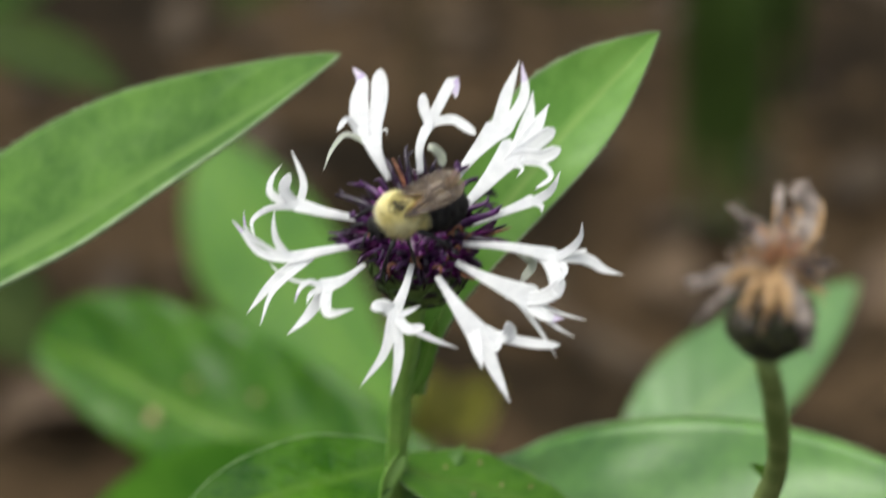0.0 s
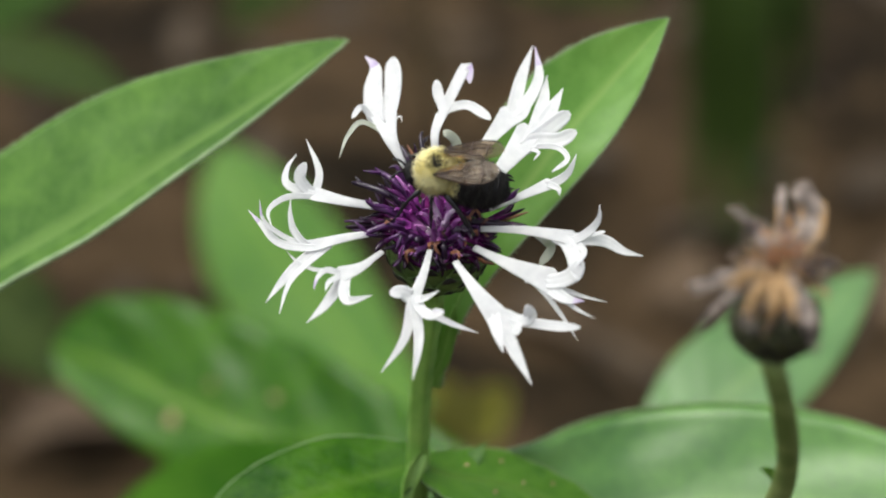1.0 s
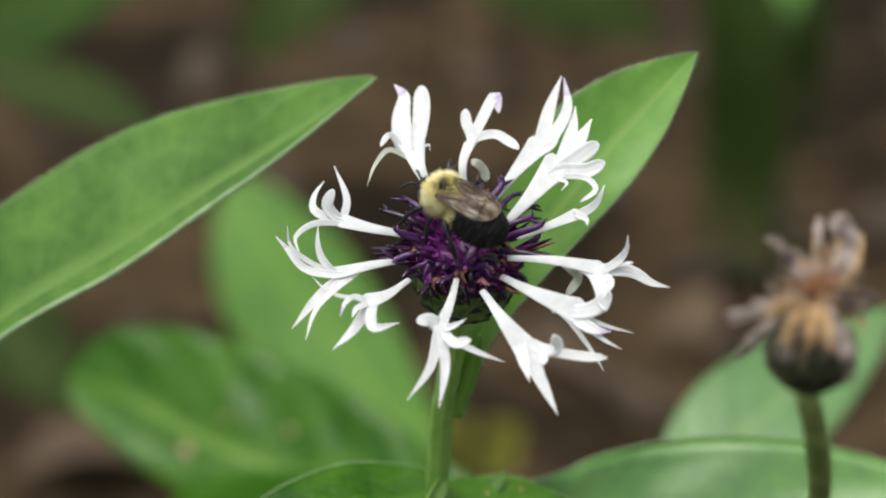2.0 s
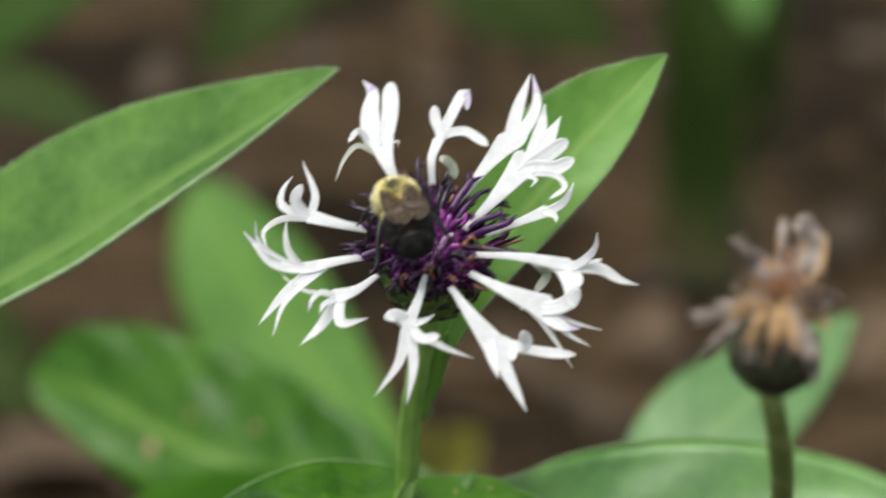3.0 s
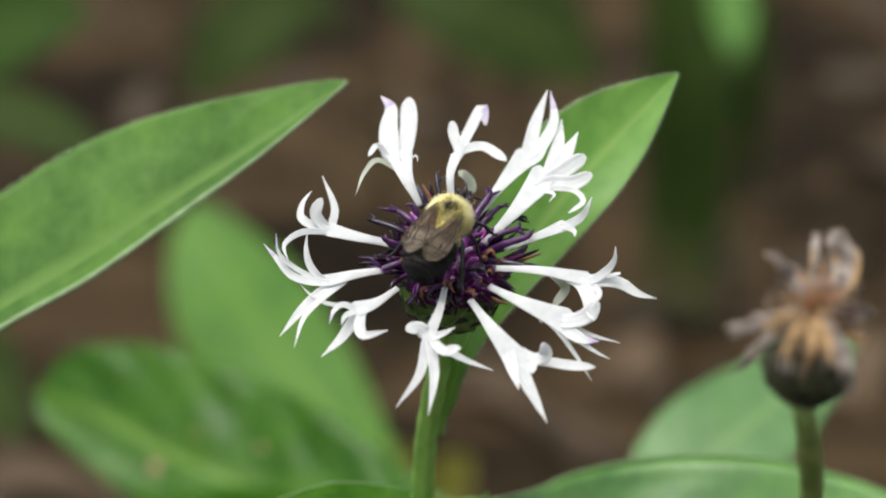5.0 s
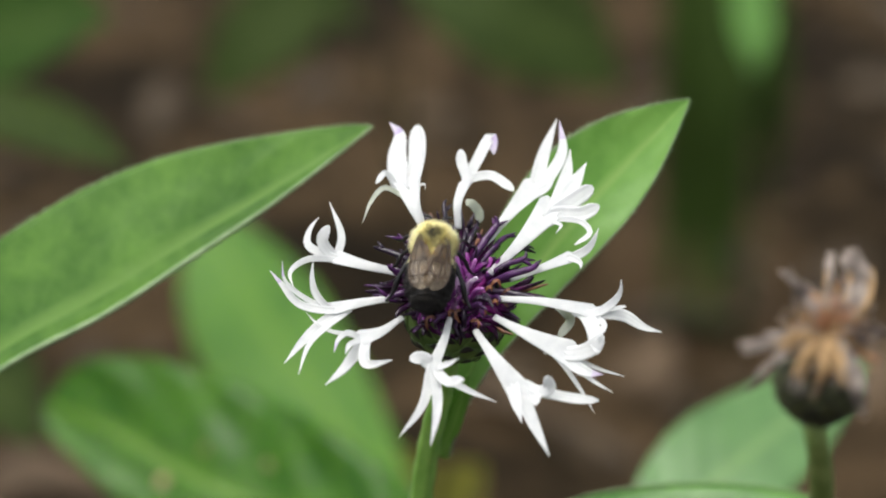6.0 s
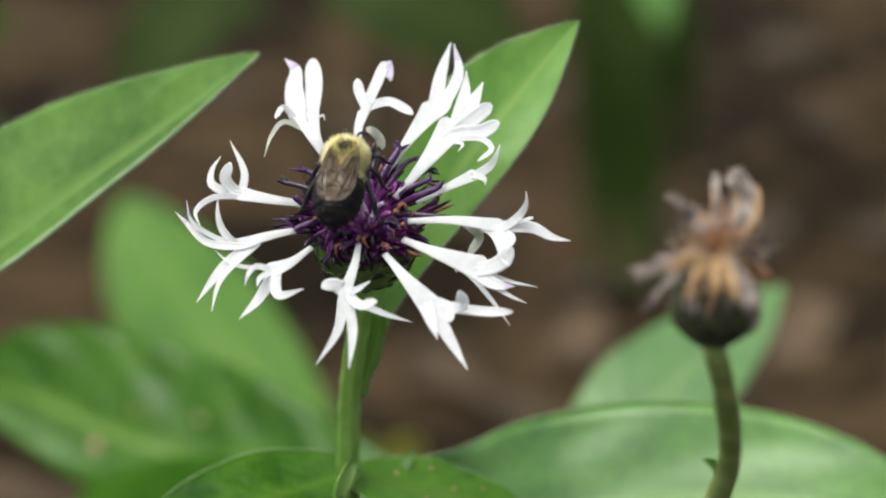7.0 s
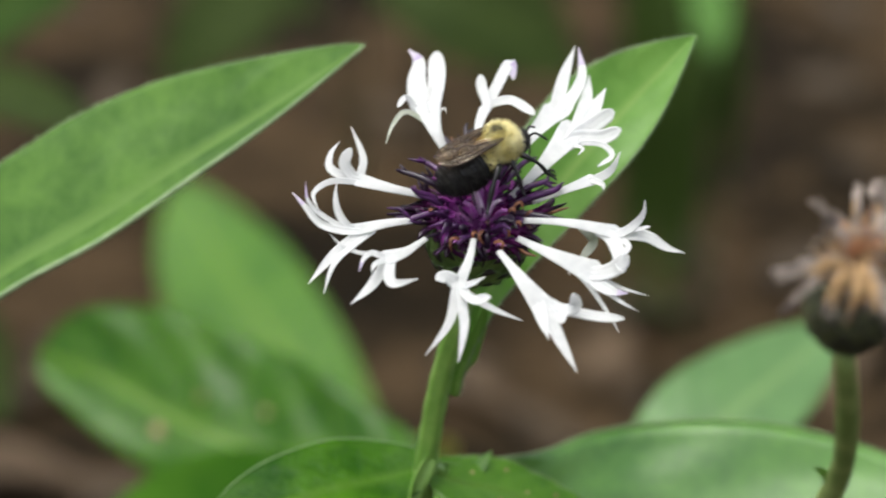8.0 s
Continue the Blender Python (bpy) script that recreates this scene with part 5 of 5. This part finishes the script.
# ---- what moves ----
BEE_ROWS = [
    (0.00, 0.03, 4.23, 6.12, 29.8, -12.1, -159.9),
    (0.10, -0.38, 4.39, 6.01, 29.4, -13.1, -158.1),
    (0.20, -0.61, 4.25, 6.11, 28.6, -14.9, -154.8),
    (0.30, -0.57, 3.92, 6.31, 28.0, -16.1, -152.4),
    (0.40, -0.57, 3.78, 6.40, 28.2, -15.8, -153.1),
    (0.50, -0.42, 3.91, 6.32, 28.7, -14.6, -155.2),
    (0.60, 0.39, 4.15, 6.16, 28.2, -15.6, -153.3),
    (0.70, 1.20, 4.70, 5.82, 28.6, -15.0, -154.6),
    (0.80, 1.71, 5.68, 5.21, 30.7, -9.2, -164.9),
    (0.90, 2.28, 6.96, 4.41, 31.9, 0.4, 179.4),
    (1.00, 2.64, 7.82, 3.88, 31.4, 6.2, 169.9),
    (1.10, 2.35, 8.02, 3.75, 30.7, 9.3, 164.8),
    (1.20, 2.01, 8.27, 3.60, 29.7, 12.3, 159.6),
    (1.30, 1.48, 8.53, 3.44, 29.1, 13.7, 156.9),
    (1.40, 1.00, 8.73, 3.31, 28.7, 14.6, 155.3),
    (1.50, 0.96, 8.72, 3.31, 28.6, 15.0, 154.6),
    (1.60, 0.79, 8.65, 3.36, 28.4, 15.2, 154.1),
    (1.70, 0.77, 8.60, 3.39, 28.2, 15.7, 153.2),
    (2.80, -2.31, 7.92, 3.82, 20.0, 53.2, 128.0),
    (2.90, -2.15, 7.67, 3.98, 18.2, 54.2, 124.1),
    (3.00, -1.88, 7.49, 4.09, 16.3, 55.0, 120.3),
    (3.10, -1.94, 7.58, 4.03, 14.5, 55.7, 116.7),
    (3.20, -2.03, 7.76, 3.92, 11.8, 56.5, 111.7),
    (3.30, -1.92, 7.67, 3.97, 9.7, 57.0, 107.6),
    (3.40, -1.46, 7.58, 4.03, 8.2, 57.3, 104.8),
    (3.50, -0.90, 7.49, 4.08, 7.4, 57.4, 103.3),
    (3.60, -0.93, 7.89, 3.84, 5.5, 57.6, 99.9),
    (3.70, -0.52, 8.30, 3.58, 1.6, 55.9, 92.8),
    (3.80, 0.27, 8.51, 3.45, -4.2, 53.8, 82.4),
    (3.90, 1.20, 8.69, 3.34, -10.6, 44.6, 70.2),
    (4.00, 1.93, 8.92, 3.19, -13.9, 37.3, 63.1),
    (4.10, 1.47, 8.40, 3.52, -14.2, 32.9, 62.3),
    (4.20, 0.88, 7.95, 3.80, -14.8, 34.6, 61.2),
    (4.30, 0.69, 7.62, 4.00, -14.5, 36.8, 61.7),
    (4.40, 1.23, 7.14, 4.30, -14.5, 38.8, 61.8),
    (4.50, 1.88, 6.79, 4.52, -14.6, 38.7, 61.5),
    (4.60, 1.98, 6.71, 4.57, -16.2, 37.9, 58.3),
    (4.70, 2.27, 6.67, 4.60, -18.0, 36.9, 54.4),
    (5.80, 1.11, 7.44, 4.12, -12.3, 39.7, 66.2),
    (5.90, 0.43, 7.34, 4.18, -7.5, 41.1, 75.7),
    (6.00, -0.50, 7.26, 4.23, -3.6, 41.8, 83.2),
    (6.10, -0.20, 7.53, 4.06, -2.4, 41.9, 85.5),
    (6.20, 0.07, 7.56, 4.04, -1.7, 41.9, 86.8),
    (6.30, 0.41, 7.63, 4.00, -2.6, 41.8, 85.0),
    (6.40, 0.55, 8.11, 3.70, -4.4, 41.7, 81.7),
    (6.50, 0.39, 8.50, 3.45, -5.4, 41.5, 79.7),
    (6.60, 0.57, 8.97, 3.16, -4.4, 41.7, 81.6),
    (6.70, 0.63, 9.27, 2.98, -4.1, 41.7, 82.2),
    (6.80, 0.70, 9.33, 2.94, -5.6, 41.5, 79.5),
    (6.90, 0.76, 9.21, 3.01, -8.0, 41.0, 74.7),
    (7.00, 0.77, 8.90, 3.20, -11.8, 40.6, 71.6),
    (7.10, 1.05, 9.28, 2.97, -15.2, 40.2, 69.2),
    (7.20, 1.36, 9.50, 2.83, -19.6, 39.4, 64.8),
    (7.30, 1.63, 9.62, 2.76, -24.6, 36.1, 59.1),
    (7.40, 2.29, 9.94, 2.56, -31.4, 31.3, 49.3),
    (7.50, 2.99, 10.29, 2.34, -37.3, 25.9, 40.1),
    (7.60, 3.56, 9.83, 2.63, -41.9, 20.9, 33.2),
    (7.70, 4.62, 9.70, 2.71, -45.9, 15.9, 27.2),
    (7.80, 5.24, 9.97, 2.54, -48.5, 15.1, 25.6),
    (7.90, 5.16, 10.09, 2.46, -48.5, 15.1, 25.6),
    (8.00, 4.85, 10.02, 2.50, -48.5, 15.1, 25.7),
]
DEAD_ROWS = [
    (0.0, 2.64, 5.80),
    (0.5, 1.68, 3.73),
    (1.0, 0.90, 2.85),
    (1.5, 2.27, 4.45),
    (1.7, 1.68, 3.38),
    (2.8, 1.10, 2.63),
    (3.0, 0.72, 2.40),
    (3.5, 2.06, 3.57),
    (4.0, 1.15, 2.47),
    (4.5, 0.00, 0.00),
    (4.7, 0.56, 0.50),
    (5.8, 2.82, 5.38),
    (6.0, 2.60, 4.41),
    (6.5, 0.65, 1.21),
    (7.0, 1.18, 0.60),
    (7.5, -1.00, 0.36),
    (8.0, 1.90, 1.96),
]
RIGHT_LEAF_ROWS = [
    (0.0, 1.11, 1.55),
    (0.5, 0.67, 1.09),
    (1.0, 0.62, 1.07),
    (1.5, 0.84, 1.33),
    (1.7, 0.69, 0.95),
    (2.8, 0.63, 0.63),
    (3.0, 0.64, 0.38),
    (3.5, 0.51, 0.47),
    (4.0, 0.34, 0.30),
    (4.5, 0.00, 0.00),
    (6.0, 0.42, 0.89),
    (6.5, -0.66, -0.35),
    (7.0, -0.05, -0.12),
    (8.0, -0.94, -0.08),
]
CLUMP_ROWS = [
    (0.0, -2.96, -1.67),
    (1.0, -2.37, -0.91),
    (1.5, -2.78, -1.65),
    (2.8, -1.49, -1.46),
    (3.0, -1.32, -0.56),
    (3.5, -1.10, -0.88),
    (4.0, -0.70, -0.42),
    (4.5, 0.00, 0.00),
    (6.0, -0.61, -1.27),
    (6.5, 1.01, 0.98),
    (7.0, -0.07, 2.60),
    (7.5, -0.07, 0.54),
    (8.0, 1.76, 0.83),
]
LEFT_ROWS = [
    (0.0, 2.21, -0.01, -0.3),
    (0.5, 2.06, 0.15, -0.4),
    (1.0, 1.71, 0.60, -0.3),
    (1.5, 1.85, -1.09, -0.2),
    (3.0, 0.92, -0.06, 0.3),
    (3.5, 2.02, -1.84, -0.1),
    (4.0, 1.89, -1.15, 0.1),
    (4.5, 0.00, 0.00, 1.1),
    (5.8, 0.41, 0.33, 0.6),
    (6.0, 1.97, -2.17, 0.1),
    (6.5, -1.12, -0.94, 1.4),
    (7.0, 0.85, -0.41, 0.4),
    (7.5, 1.70, -2.78, 0.2),
    (8.0, -1.13, -1.22, 1.2),
]
# where the leaf joint goes as the flower head nods against it
JOINT_ROWS = [
    (0.0, 0.06, 1.84),
    (0.5, -0.26, 1.10),
    (1.0, -0.01, 0.62),
    (1.5, -0.28, 1.64),
    (1.7, -0.36, 0.78),
    (2.8, 0.38, 1.67),
    (3.0, 0.24, 1.02),
    (3.5, 0.27, 1.14),
    (4.0, 0.25, 0.62),
    (4.5, 0.00, 0.00),
    (4.7, 0.24, -0.26),
    (5.8, -0.30, 0.30),
    (6.5, -1.34, -0.01),
    (7.0, -0.42, -0.08),
    (7.5, -0.63, 0.63),
    (8.0, -1.63, -0.26),
]
# seconds, spread of the wings from the body's line, their lift
WING_ROWS = [(0.0, -3, 8), (0.5, -3, 7), (0.9, 4, 15), (1.0, 4, 18), (1.2, 0, 12), (1.4, -5, 6), (1.7, -6, 5), (2.8, -2, 1), (4.0, 1, -2), (4.5, 3, -2), (5.8, -1, -4), (6.6, -4, -4), (7.0, -4, -4), (7.5, -5, -4), (8.0, -4, -3)]


def sway(ob, rows, arm, tip=None):
    """Rocks a rooted thing about its foot, so that a point arm metres up goes x and y millimetres across the view; a fourth value turns it about its tip, in degrees."""
    out = []
    for t, x, y, *roll in rows:
        w = BASE.to_3x3() @ Vector((x, y, 0)) / 1000
        tilt_y, tilt_x = math.degrees(math.atan2(w.x, arm)), -math.degrees(math.atan2(w.y, arm))
        m = pose(*ob.location, tilt_x, tilt_y, 0) @ pose(0, 0, w.z)
        if roll:
            m = Matrix.Translation(tip) @ Matrix.Rotation(radians(roll[0]), 4, D((0, 0, 1))) @ Matrix.Translation(-tip) @ m
        out.append((t, m))
    return out


def flutter(rows, hinge, tip):
    """Turns a leaf about its foot, so that its tip goes x and y millimetres across the view."""
    out, arm = [], tip - hinge
    for t, x, y in rows:
        d = BASE.to_3x3() @ Vector((x, y, 0)) / 1000
        along = arm.normalized() * d.dot(arm.normalized())
        axis = arm.cross(d)
        turn = Matrix.Rotation((d - along).length / arm.length, 4, axis) if axis.length > 1e-9 else Matrix()
        out.append((t, Matrix.Translation(hinge + along) @ turn @ Matrix.Translation(-hinge)))
    return out


def motions():
    walk(bee, [(t, BASE @ pose(x / 1000, y / 1000, z / 1000, rx, ry, rz)) for t, x, y, z, rx, ry, rz in BEE_ROWS])
    for root, sg, hinge in WINGS:
        walk(root, [(t, pose(hinge[0] * MM, hinge[1] * MM, hinge[2] * MM, 0, 0, 0) @ pose(0, 0, 0, -sg * 10, lift, -sg * spread * (1.0 if root.name.startswith("fore") else 1.5) + sg * 4)) for t, spread, lift in WING_ROWS])
    walk(dead, sway(dead, DEAD_ROWS, 0.33))
    walk(clump, sway(clump, CLUMP_ROWS, 0.30))
    walk(right_leaf, flutter(RIGHT_LEAF_ROWS, W((0.9, -20.5, -22.0)) - plant.location, W((33.2, 26.3, -22.0)) - plant.location))
    walk(upper_stem, flutter(JOINT_ROWS, W(STEM_TOP) - plant.location, W(JOINT) - plant.location))
    walk(lower_stem, flutter(JOINT_ROWS, Vector(), W(JOINT) - plant.location))
    for ob in (near_leaf, front_leaf, axil_leaf, sheath):
        walk(ob, [(t, Matrix.Translation(BASE.to_3x3() @ Vector((x, y, 0)) / 1000)) for t, x, y in JOINT_ROWS])
    walk(shoot, sway(shoot, LEFT_ROWS, 0.36, W((-11.5, 26.0, -30.0))))


motions()
